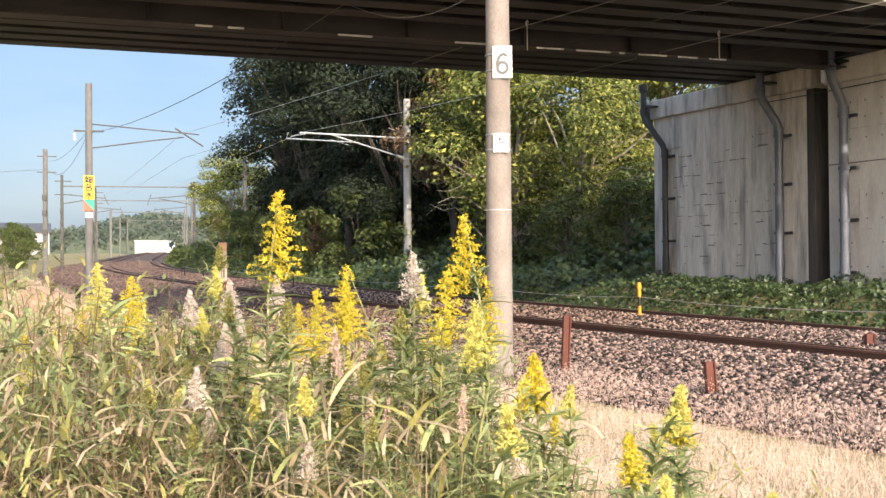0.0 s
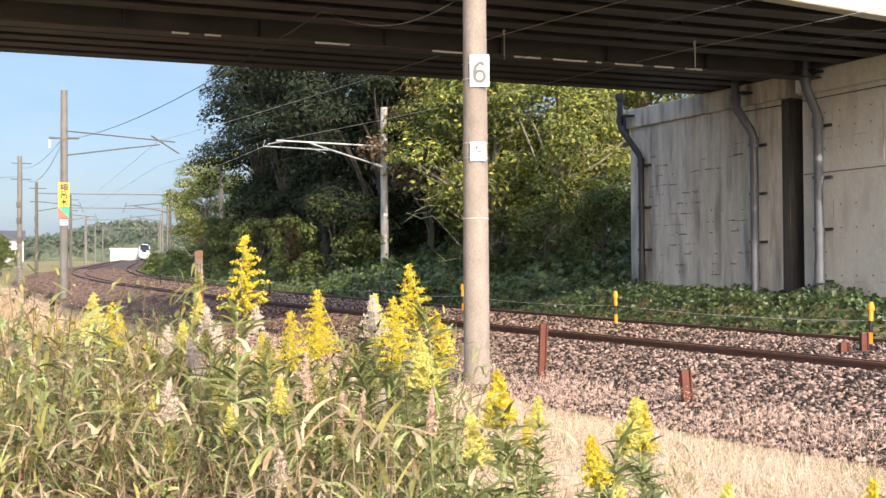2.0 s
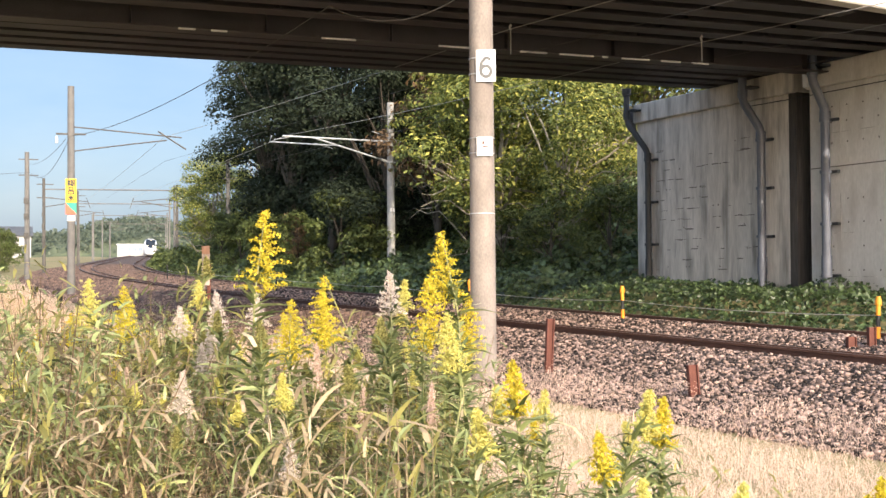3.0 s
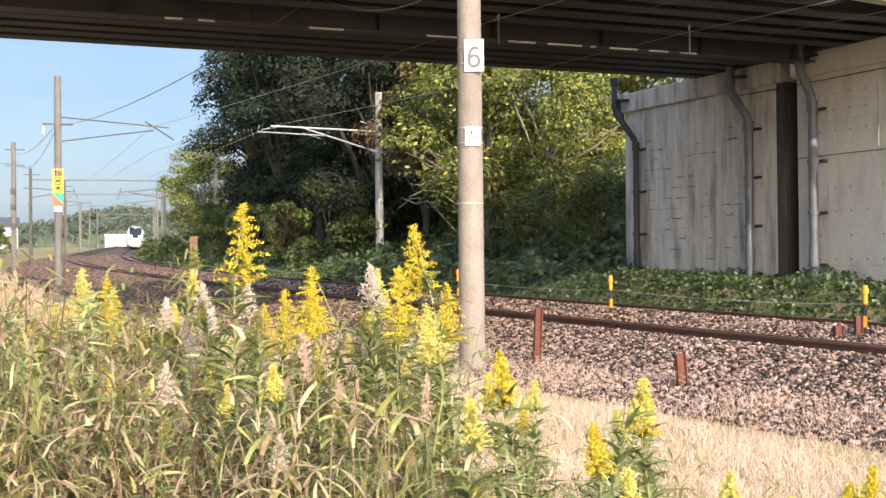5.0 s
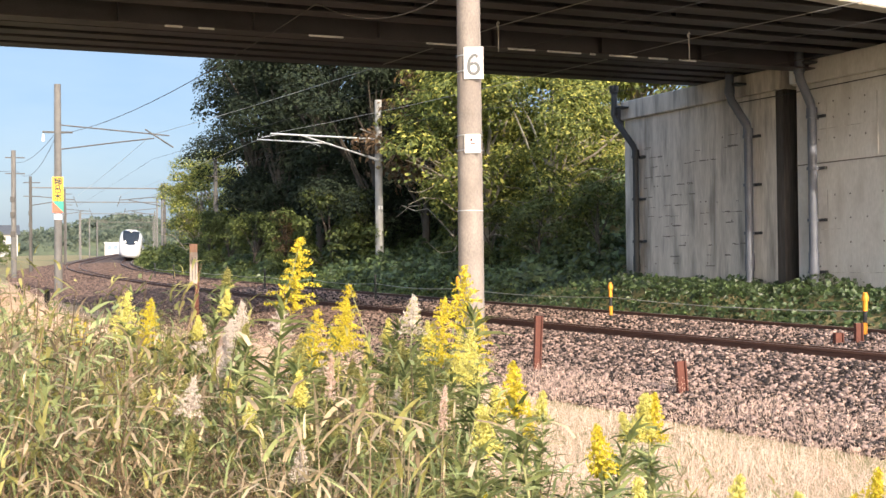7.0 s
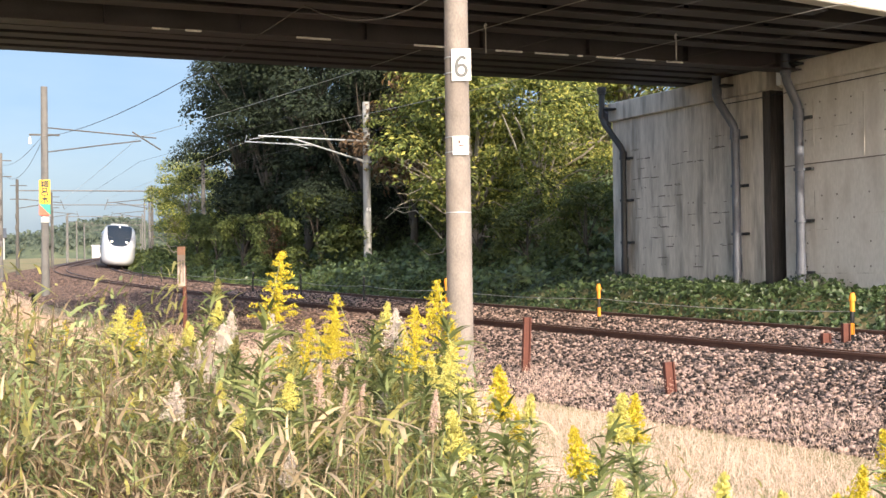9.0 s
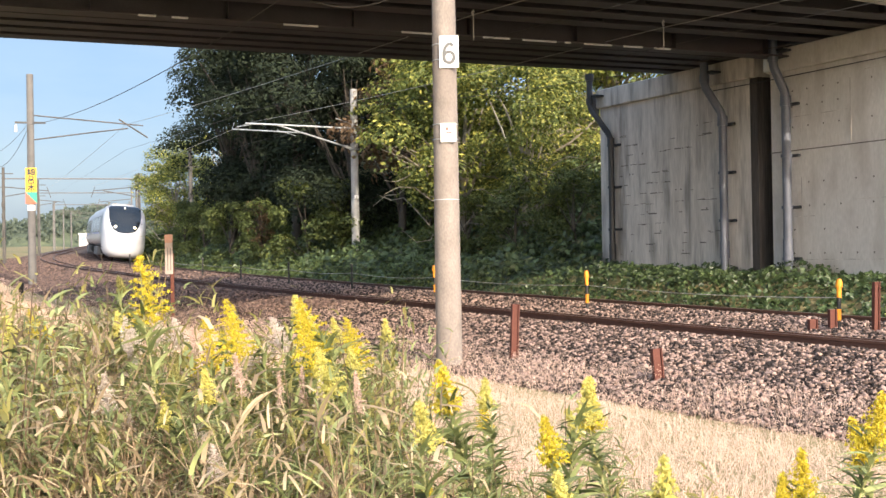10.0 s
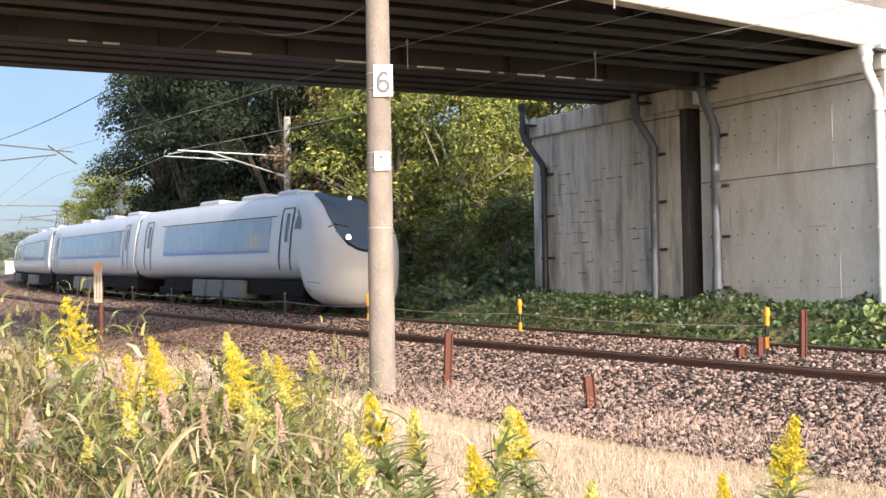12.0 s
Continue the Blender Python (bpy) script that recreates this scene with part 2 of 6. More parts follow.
TRAIN_UNDER = material("train_underframe", (0.010, 0.009, 0.009), (0.028, 0.026, 0.025), 0.9, scale=3, fine=20, bump=0.2, spec=0.1)
TRAIN_BOX = material("train_equipment_box", (0.09, 0.09, 0.092), (0.16, 0.16, 0.162), 0.6, scale=2, fine=20, bump=0.1)
BLUE = material("blue_stripe", (0.10, 0.16, 0.42), (0.14, 0.22, 0.5), 0.3, bump=0)
# light blue base colour: the sky's reflection is painted into the glass
GLASS_SIDE = material("sky_painted_window_glass", (0.16, 0.23, 0.33), (0.22, 0.30, 0.42), 0.06, scale=1, fine=3, bump=0.0, spec=1.0)
GLASS_FRONT = material("windscreen_glass", (0.008, 0.010, 0.013), (0.016, 0.019, 0.024), 0.05, scale=1, fine=3, bump=0.0, spec=0.9)
LAMP = glow("headlamp", (1.0, 0.82, 0.56), 3.0)
POLE_DULL = material("dull_concrete", (0.115, 0.11, 0.106), (0.20, 0.19, 0.183), 0.9, scale=3, fine=60, bump=0.25, depth=0.004)
# one dark colour for the water streaks and for the recess's painted shade
STAIN_SHADE = material("stained_and_shaded_concrete", (0.022, 0.018, 0.016), (0.13, 0.11, 0.095), 0.85, scale=1.6, fine=9, bump=0.2, depth=0.01, stretch=(3, 3, 0.22))
# dark of joints and form marks; also the painted shade of tie holes
JOINT_AND_HOLE_SHADE = material("dark_joint_and_hole_shade", (0.15, 0.13, 0.115), (0.22, 0.195, 0.17), 0.95, bump=0)
BOARD = material("faded_board", (0.34, 0.27, 0.24), (0.46, 0.38, 0.34), 0.7, scale=6, fine=40, bump=0.05)


# ---- the line: a curve to the right that runs out into a straight, on a rising grade; s metres along, o metres out from the near rail ----
YAW0, OUT0, BEND, GRADE, GAUGE, SPACING, CANT = 31.9, 14.47, 0.00256, 0.0185, 1.067, 4.15, 0.085
STEP = 0.5
_s = np.arange(-700, 3000, STEP)
_k = np.where(_s > -40, BEND * np.clip((160 - _s) / 60, 0, 1), 0.0)
_yaw = -np.cumsum(_k) * STEP
_i0 = int(np.argmin(abs(_s)))
_yaw = _yaw - _yaw[_i0] + radians(YAW0)
_x, _y = np.cumsum(-np.sin(_yaw)) * STEP, np.cumsum(np.cos(_yaw)) * STEP
_x += OUT0 * math.cos(radians(YAW0)) - _x[_i0]
_y += OUT0 * math.sin(radians(YAW0)) - _y[_i0]


def grade(s):
    return GRADE * min(max(s - 3.5, 0.0), 330.0)


def line(s, o, z=0.0):
    """A point s along the line, o out from the near rail (away from the camera), z above the rail head."""
    yaw = np.interp(s, _s, _yaw)
    return Vector((np.interp(s, _s, _x) + o * math.cos(yaw), np.interp(s, _s, _y) + o * math.sin(yaw), grade(s) + z))


def widen(s):
    """How far the far track swings away from the near one towards the station."""
    t = min(max((s - 72) / 38, 0.0), 1.0)
    return 0.8 * t * t * (3 - 2 * t)


def line_pose(s, o, z=0.0):
    """A pose on the line, its y axis along it."""
    p = line(s, o, z)
    return pose(p.x, p.y, p.z, math.degrees(math.atan(GRADE if s > 3.5 else 0)), 0, math.degrees(np.interp(s, _s, _yaw)))


def place_on_line(x, y):
    """The s and o of a point of the plan."""
    i = int(np.argmin((_x - x) ** 2 + (_y - y) ** 2))
    yaw = _yaw[i]
    return float(_s[i] + -(x - _x[i]) * math.sin(yaw) + (y - _y[i]) * math.cos(yaw)), float((x - _x[i]) * math.cos(yaw) + (y - _y[i]) * math.sin(yaw))


SECTION = [(-3000, -0.9), (-60, -0.9), (-30, -0.45), (-14.5, -0.22), (-9.5, -0.34), (-6.2, -0.50), (-4.6, -0.62), (-3.6, -0.50), (-0.75, -0.17),
           (-0.3, -0.16), (0.3, -0.17), (0.9, -0.22), (1.4, -0.24), (2.0, -0.18), (3.6, -0.10), (4.0, -0.12), (5.3, -0.26), (6.0, -0.26),
           (6.6, -0.1), (8.0, 0.28)]


def smooth(a, b, x):
    t = min(max((x - a) / (b - a), 0.0), 1.0)
    return t * t * (3 - 2 * t)


def land(s, o):
    """Height of the ground above the rail head at s, o."""
    if o <= 8:
        z = float(np.interp(o, [p[0] for p in SECTION], [p[1] for p in SECTION]))
        if o < -5:
            z += 1.15 * math.exp(-((s - 30) / 8.5) ** 2) * smooth(-6.5, -10, o) * (1 - smooth(-30, -45, o)) if o < -6.5 else 0.0
            z += 0.10 * noise.noise(Vector((s * 0.25, o * 0.25, 0)))
        return z
    hill = smooth(24, 40, s)
    return 0.28 + hill * (9.0 * smooth(8, 26, o) + 6 * smooth(22, 70, o)) * (1 - 0.75 * smooth(150, 260, s)) + (1 - hill) * 0.3 * smooth(8, 14, o)


def build_ground():
    ss = list(np.concatenate([np.arange(-600, -60, 60), np.arange(-60, -10, 5), np.arange(-10, 60, 0.75), np.arange(60, 160, 2.5), np.arange(160, 340, 8), np.arange(340, 2900, 160)]))
    oo = list(np.concatenate([[-2500, -1200, -600, -300, -150, -100], np.arange(-80, -20, 4), np.arange(-20, -6, 0.7), np.arange(-6, 9, 0.3), np.arange(9.5, 40, 1.5), np.arange(42, 120, 6), [140, 180, 240, 300]]))
    vs = [tuple(line(s, o, land(s, o))) for s in ss for o in oo]
    n = len(oo)
    fs = [(i * n + j, i * n + j + 1, (i + 1) * n + j + 1, (i + 1) * n + j) for i in range(len(ss) - 1) for j in range(n - 1)]
    ob = new("ground", raw_mesh("ground", vs, fs, SOIL, True))
    tagged(ob, "uneven grassy ground falling and rising beside the railway", "ground", kind="structure")
    # ballast bed, a hand above the ground
    ss = [s for s in ss if -60 <= s < 335]
    oo = list(np.arange(-4.3, 6.21, 0.3))
    vs = [tuple(line(s, o, land(s, o) + 0.012)) for s in ss for o in oo]
    n = len(oo)
    fs = [(i * n + j, i * n + j + 1, (i + 1) * n + j + 1, (i + 1) * n + j) for i in range(len(ss) - 1) for j in range(n - 1)]
    ob = new("track_bed", raw_mesh("track_bed", vs, fs, BED, True))
    tagged(ob, "reddish brown gravel bed of the double track", "track bed", kind="structure")


def build_rails():
    head = [(-0.0325, 0.0), (-0.03, -0.035), (-0.0085, -0.047), (-0.0085, -0.125), (-0.06, -0.140), (-0.06, -0.153), (0.06, -0.153),
            (0.06, -0.140), (0.0085, -0.125), (0.0085, -0.047), (0.03, -0.035), (0.0325, 0.0), (0.022, 0.004), (-0.022, 0.004)]
    ss = list(np.concatenate([np.arange(-60, 0, 5), np.arange(0, 335, 2.0)]))
    for track, o in (("near", 0.0), ("far", SPACING)):
        t = thing("railway_track", pose(0, 0, 0), "curving railway track of rusty steel rails on gravel", "railway track", "two parallel tracks", "structure")
        for k, (off, dz) in enumerate(((0.0, 0.0), (GAUGE, -CANT))):
            form = Form().sweep(head, [line_pose(s, o + off + (widen(s) if o else 0.0), dz) for s in ss])
            r = part("rail", form, RUST, t, "rusty brown steel rail", smooth=30)
            top = Form().sweep([(-0.022, 0.006), (0.022, 0.006), (0.022, 0.003), (-0.022, 0.003)], [line_pose(s, o + off + (widen(s) if o else 0.0), dz) for s in ss])
            part("rail_head", top, RAILTOP, r, "worn shiny running surface")


build_ground()
build_rails()


# ---- loose ballast: angular stones, far too many to count ----
def build_stones():
    rng = np.random.default_rng(3)
    octa = np.array([(1, 0, 0), (0, 1, 0), (-1, 0, 0), (0, -1, 0), (0, 0, 1), (0, 0, -1)], float)
    tri = np.array([(0, 1, 4), (1, 2, 4), (2, 3, 4), (3, 0, 4), (1, 0, 5), (2, 1, 5), (3, 2, 5), (0, 3, 5)])

    def scatter(name, s0, s1, o0, o1, count, size, label, mat=STONE):
        s, o = rng.uniform(s0, s1, count), rng.uniform(o0, o1, count)
        yaw = np.interp(s, _s, _yaw)
        zz = np.interp(o, [p[0] for p in SECTION], [p[1] for p in SECTION]) + GRADE * np.clip(s - 3.5, 0, 330)
        ctr = np.stack([np.interp(s, _s, _x) + o * np.cos(yaw), np.interp(s, _s, _y) + o * np.sin(yaw), zz + 0.02 + rng.uniform(-0.015, 0.03, count)], 1)
        sc = size * rng.uniform(0.55, 1.35, (count, 1, 1)) * rng.uniform(0.6, 1.25, (count, 1, 3))
        pts = octa[None] * sc + rng.normal(0, size * 0.22, (count, 6, 3))
        q = rng.normal(0, 1, (count, 4))
        q /= np.linalg.norm(q, axis=1)[:, None]
        w, x, y, z = q.T
        R = np.stack([np.stack([1 - 2 * (y * y + z * z), 2 * (x * y - z * w), 2 * (x * z + y * w)], 1),
                      np.stack([2 * (x * y + z * w), 1 - 2 * (x * x + z * z), 2 * (y * z - x * w)], 1),
                      np.stack([2 * (x * z - y * w), 2 * (y * z + x * w), 1 - 2 * (x * x + y * y)], 1)], 1)
        pts = np.einsum("nij,nkj->nki", R, pts) * np.array([1, 1, 0.75]) + ctr[:, None]
        faces = (tri[None] + (np.arange(count) * 6)[:, None, None]).reshape(-1, 3)
        me = bpy.data.meshes.new(name)
        me.vertices.add(count * 6)
        me.vertices.foreach_set("co", pts.reshape(-1))
        me.loops.add(faces.size)
        me.loops.foreach_set("vertex_index", faces.reshape(-1))
        me.polygons.add(len(faces))
        me.polygons.foreach_set("loop_start", np.arange(0, faces.size, 3))
        me.update(calc_edges=True)
        me.materials.append(mat)
        tagged(new(name, me), label, "gravel", kind="stuff")
    scatter("ballast_shoulder", -4, 26, -4.4, -0.09, 84000, 0.040, "angular pinkish grey ballast stones sloping from the near rail")
    scatter("ballast_shoulder_beyond", 26, 62, -4.4, -0.09, 34000, 0.06, "angular brown ballast stones beside the curving rail", STONE_FAR)
    scatter("ballast_far_curve", 45, 135, -4.4, 5.8, 36000, 0.085, "brown ballast along the far curve", STONE_FAR)
    scatter("ballast_between_tracks", 2, 45, 1.3, 4.05, 44000, 0.042, "angular pinkish grey ballast between the tracks")


build_stones()


# ---- the road bridge: its own axes, u along the span, v across it away from the camera ----
BRIDGE_YAW = 21.5
FASCIA = (6.92, 7.87)                # bottom and top of the pale beam along the near edge
SKEW = 0.175                         # the near edge runs askew to the girders


def edge_v(u):
    """v of the near edge at u."""
    return 19.18 + SKEW * (u - 13.05)


BR = pose(0, 0, 0, 0, 0, BRIDGE_YAW)
WALL_YAW, WALL_D = 25.0, 23.0        # the abutment's face: the direction of its normal and its distance


def wall_u(v):
    """u of the abutment's face at v."""
    a = radians(WALL_YAW - BRIDGE_YAW)
    return (WALL_D - v * math.sin(a)) / math.cos(a)


def build_bridge():
    b = thing("road_bridge", BR, "road bridge of dark brown girders over the railway", "bridge", kind="structure")
    slab = Form()
    ring = [(-27, edge_v(-27) + 0.2), (35, edge_v(35) + 0.2), (35, 26.05), (-27, 26.05)]
    slab.add([(u, v, z) for z in (7.9, 8.14) for u, v in ring], [(3, 2, 1, 0), (4, 5, 6, 7), (0, 1, 5, 4), (1, 2, 6, 5), (2, 3, 7, 6), (3, 0, 4, 7)])
    part("deck", slab, DECK_SHADE, b, "concrete deck slab, painted dark for the shade between the girders")
    part("deck", Form().box((4, 28.625, 8.02), (62, 4.35, 0.24)), DECK_SHADE, b)
    for v0, v1, count in ((14.05, 26.05, 12), (26.45, 30.8, 5)):
        pitch = (v1 - v0) / count
        for i in range(count):
            deep = v0 < 20 and i == count - 1      # the last girder of the near deck is a deep plate girder
            v = v0 + pitch * (i + 0.5) + (0.22 if deep else 0.0)
            u1 = min(wall_u(v) + (0.1 if deep else 0.75), 13.05 + (v - 19.18 - 0.55) / SKEW)
            z, w = (6.63, 0.27) if deep else (6.90, 0.27)
            f = Form().sweep([(-w, z), (-w, z + 0.035), (-0.02, z + 0.05), (-0.02, 7.86), (-0.24, 7.87), (-0.24, 7.9), (0.24, 7.9), (0.24, 7.87), (0.02, 7.86), (0.02, z + 0.05), (w, z + 0.035), (w, z)],
                             [Matrix.Translation((u, v, 0)) @ pose(0, 0, 0, 0, 0, -90) for u in (-26, u1)])
            g = part("girder", f, GIRDER, b, "deep plate girder" if deep else "")
            for k in range(-8, 8):
                u = 2.9 * k + 0.4
                if u < u1 - 0.3:
                    part("stiffener", Form().box((u, v - 0.11, (z + 7.86) / 2 + 0.02), (0.02, 0.18, 7.8 - z)), GIRDER, g)
    # edge beams and parapets
    turn = pose(4, edge_v(4), 0, 0, 0, math.degrees(math.atan(SKEW)))
    part("edge_beam", Form().box((0, 0, (FASCIA[0] + FASCIA[1]) / 2), (63, 0.4, FASCIA[1] - FASCIA[0]), turn, 0.03), CONCRETE_PALE, b, "pale sunlit concrete edge beam")
    part("edge_beam", Form().box((4, 31.0, 7.95), (62, 0.4, 0.62), cut=0.03), CONCRETE_PALE, b)
    part("parapet", Form().box((4, 31.0, 8.75), (62, 0.25, 0.95), cut=0.02), CONCRETE_PALE, b)
    part("parapet", Form().box((0, 0.05, FASCIA[1] / 2 + 4.6), (63, 0.25, 9.2 - FASCIA[1]), turn, 0.02), POLE_DULL, b, "weathered grey parapet")
    return b


def build_abutment():
    """The right-hand abutment in two blocks with a recess between, each with its cap and bearing seats."""
    W = pose(0, 0, 0, 0, 0, WALL_YAW)   # x out of the face (away from the track), y along it

    y_far, y_r0, y_r1, y_near = 33.22, 25.56, 25.05, 18.72
    for name, ya, yb, mat in (("abutment_far", y_r0, y_far, CONCRETE_OLD), ("abutment_near", y_near, y_r1, CONCRETE)):
        t = thing(name, W, "tall stained concrete bridge abutment wall" if mat is CONCRETE_OLD else "tall pale concrete bridge abutment wall with tie holes",
                  "abutment", kind="structure")
        mid, w = (ya + yb) / 2, yb - ya
        part("wall", Form().box((WALL_D + 1.0, mid, 2.6), (2.0, w, 7.4), cut=0.03), mat, t)
        part("cap", Form().box((WALL_D + 0.95, mid, 6.6), (2.16, w + 0.06, 0.62), cut=0.03), mat, t)
        end = min(yb, 29.8)
        part("back_wall", Form().box((WALL_D + 1.7, (ya + end) / 2, 7.4), (0.5, end - ya, 1.0)), mat, t)
    # the recess's inner faces carry its deep shade as colour
    t = thing("abutment_recess", W, "recess between the two abutments, its shade painted dark", "wall", kind="structure")
    part("back", Form().box((WALL_D + 2.6, (y_r0 + y_r1) / 2, 3.2), (0.4, y_r0 - y_r1 + 0.6, 8.6)), STAIN_SHADE, t)
    part("lid", Form().box((WALL_D + 1.5, (y_r0 + y_r1) / 2, 7.1), (2.4, y_r0 - y_r1 - 0.02, 0.5)), STAIN_SHADE, t)
    far = bpy.data.objects["abutment_far"]
    part("water_stain", Form().box((WALL_D + 0.3, y_r0 + 0.14, 3.1), (0.606, 0.3, 6.4)), STAIN_SHADE, far, "dark water-streaked edge of the wall")
    # the unseen far support of the span, and the fill behind
    t = thing("abutment_left", BR, "plain concrete abutment on the other side of the line", "abutment", kind="structure")
    part("wall", Form().box((-25.5, 24.9, 3.0), (2, 12.4, 8.2)), CONCRETE, t)
    return y_far, y_r0, y_r1, y_near


build_bridge()
WALL_ENDS = build_abutment()


# ---- drain pipes, joints and tie holes of the abutments ----
def build_pipes():
    W = pose(0, 0, 0, 0, 0, WALL_YAW)
    y_far, y_r0, y_r1, y_near = WALL_ENDS
    d = WALL_D

    def pipe(y, upper, lower, y_top, mat, r, label, low=0.4, top=7.35):
        """A down pipe: a straight drop from the deck, a slant to the wall, then down it, with sleeves, collars and brackets."""
        t = thing("drain_pipe", W, label, "drain pipe", "drain pipes on the abutments")
        f, e = d - r - 0.07, d - 0.5
        pts = [(e, y_top, top), (e, y_top, upper + 0.12), (e + 0.03, y_top + (y - y_top) * 0.08, upper - 0.06), (f - 0.03, y - (y - y_top) * 0.08, lower + 0.1), (f, y, lower - 0.08), (f, y, low)]
        part("pipe", Form().tube(pts, r, 14), mat, t, smooth=50)
        part("hopper", Form().tube([(e, y_top, top + 0.06), (e, y_top, top - 0.12), (e, y_top, top - 0.2)], [r * 1.5, r * 1.5, r * 1.1], 14), mat, t, smooth=50)
        part("sleeve", Form().tube([pts[1], (e, y_top, upper + 0.32)], r * 1.2, 14), mat, t, smooth=50)
        part("sleeve", Form().tube([(f, y, lower - 0.02), (f, y, lower - 0.26)], r * 1.2, 14), mat, t, smooth=50)
        part("bracket", Form().box((d - 0.25, y_top - 0.12, upper + 0.4), (0.5, 0.36, 0.06), cut=0.01), PIPE_DARK, t)
        z = lower - 0.3
        while z > low + 0.3:
            part("collar", Form().tube([(f, y, z), (f, y, z + 0.08)], r * 1.3, 14), mat, t, smooth=50)
            part("bracket", Form().box((d - 0.05, y - 0.16, z + 0.04), (0.1, 0.36, 0.08), cut=0.01), PIPE_DARK, t)
            z -= 1.38
        part("joint_sleeve", Form().tube([(f, y, 1.25), (f, y, 1.75)], r * 1.16, 14), mat, t, smooth=50)
        return t
    pipe(32.35, 6.28, 5.25, 33.05, PIPE_DARK, 0.10, "dark drain pipe down the corner of the abutment", 0.9)
    pipe(26.8, 6.22, 5.35, 27.2, PIPE, 0.12, "blue-grey drain pipe down the stained abutment", 0.6)
    pipe(24.25, 6.40, 5.62, 24.37, PIPE, 0.12, "grey drain pipe beside the dark recess", 0.5)
    pipe(18.78, 6.30, 5.62, 18.85, PIPE_WHITE, 0.12, "white drain pipe on the pale abutment", 0.4, 6.75)
    # a white junction box on the corner beside the recess, a grey one on the far corner
    t = thing("junction_box", W, "white junction box on the abutment corner", "junction box")
    part("box", Form().box((d - 0.1, 24.98, 6.7), (0.2, 0.2, 0.72), cut=0.012), WHITE, t)
    part("lid", Form().box((d - 0.205, 24.98, 6.7), (0.012, 0.15, 0.62), cut=0.003), WHITE, t)
    t = thing("junction_box", W, "grey cable box on the far abutment corner", "junction box")
    part("box", Form().box((d - 0.1, 33.35, 6.45), (0.24, 0.22, 0.7), cut=0.012), PIPE, t)
    # conduit strung below the caps
    t = thing("wall_cable", W, "thin dark cable along the abutments", "cable")
    part("cable", Form().tube([(d - 0.16, 27.6, 6.12), (d - 0.16, y_r0, 6.1), (d - 0.16, y_r1 - 0.3, 6.1), (d - 0.16, y_near, 6.12)], 0.014, 6), BLACK, t)
    # pour joint and tie holes of the pale wall; crumbling form marks on the old wall
    near = bpy.data.objects["abutment_near"]
    part("pour_joint", Form().box((d - 0.004, (y_near + y_r1) / 2, 4.12), (0.02, y_r1 - y_near, 0.03)), JOINT_AND_HOLE_SHADE, near, "dark horizontal joint")
    # tie holes are shallow plugs, the shade inside them painted on
    hole = Form().tube([(d - 0.006, 0, 0), (d + 0.02, 0, 0)], 0.026, 8).mesh("tie_hole", JOINT_AND_HOLE_SHADE)
    rng = random.Random(8)
    for row, z in enumerate((0.74, 1.37, 2.0, 2.63, 3.25, 4.75, 5.3, 5.72)):
        for k in range(10):
            y = y_r1 - 0.85 - 0.55 * k
            if y > y_near + 0.3 and rng.random() < 0.7:
                ob = part("tie_hole", hole, JOINT_AND_HOLE_SHADE, near)
                ob.location = (0, y + rng.uniform(-0.02, 0.02), z)
    for y, z0, z1 in ((y_r1 - 1.15, 4.6, 5.9), (y_r1 - 1.15, 2.1, 3.4), (y_r1 - 2.9, 4.2, 5.8), (y_r1 - 4.7, 4.2, 6.0), (y_r1 - 4.85, 0.9, 2.0)):
        part("panel_seam", Form().box((d - 0.003, y, (z0 + z1) / 2), (0.014, 0.022, z1 - z0)), CONCRETE_OLD, near, "dark form seam")
    for y0, y1, z in ((y_r1 - 0.9, y_r1 - 1.6, 2.35), (y_r1 - 3.0, y_r1 - 4.6, 2.72), (y_r1 - 3.4, y_r1 - 4.3, 5.95), (y_r1 - 0.8, y_r1 - 2.8, 5.02), (y_r1 - 0.8, y_r1 - 5.2, 1.2)):
        part("panel_seam", Form().box((d - 0.003, (y0 + y1) / 2, z), (0.014, y0 - y1, 0.02)), CONCRETE_OLD, near)
    far = bpy.data.objects["abutment_far"]
    for i in range(110):
        y, z = rng.uniform(y_r0 + 1.6, y_far - 0.9), 1.4 + 0.32 * rng.randint(0, 12)
        w = rng.uniform(0.1, 0.4)
        part("form_mark", Form().box((d - 0.004, y, z + rng.uniform(-0.02, 0.02)), (0.016, w, rng.choice((0.015, 0.02, 0.03)))), JOINT_AND_HOLE_SHADE if i % 4 else CONCRETE_OLD, far)
    for i in range(16):
        ob = part("tie_hole", hole, JOINT_AND_HOLE_SHADE, far)
        ob.location = (0, rng.uniform(y_r0 + 1.5, y_far - 1.2), 1.5 + 0.62 * rng.randint(0, 6))


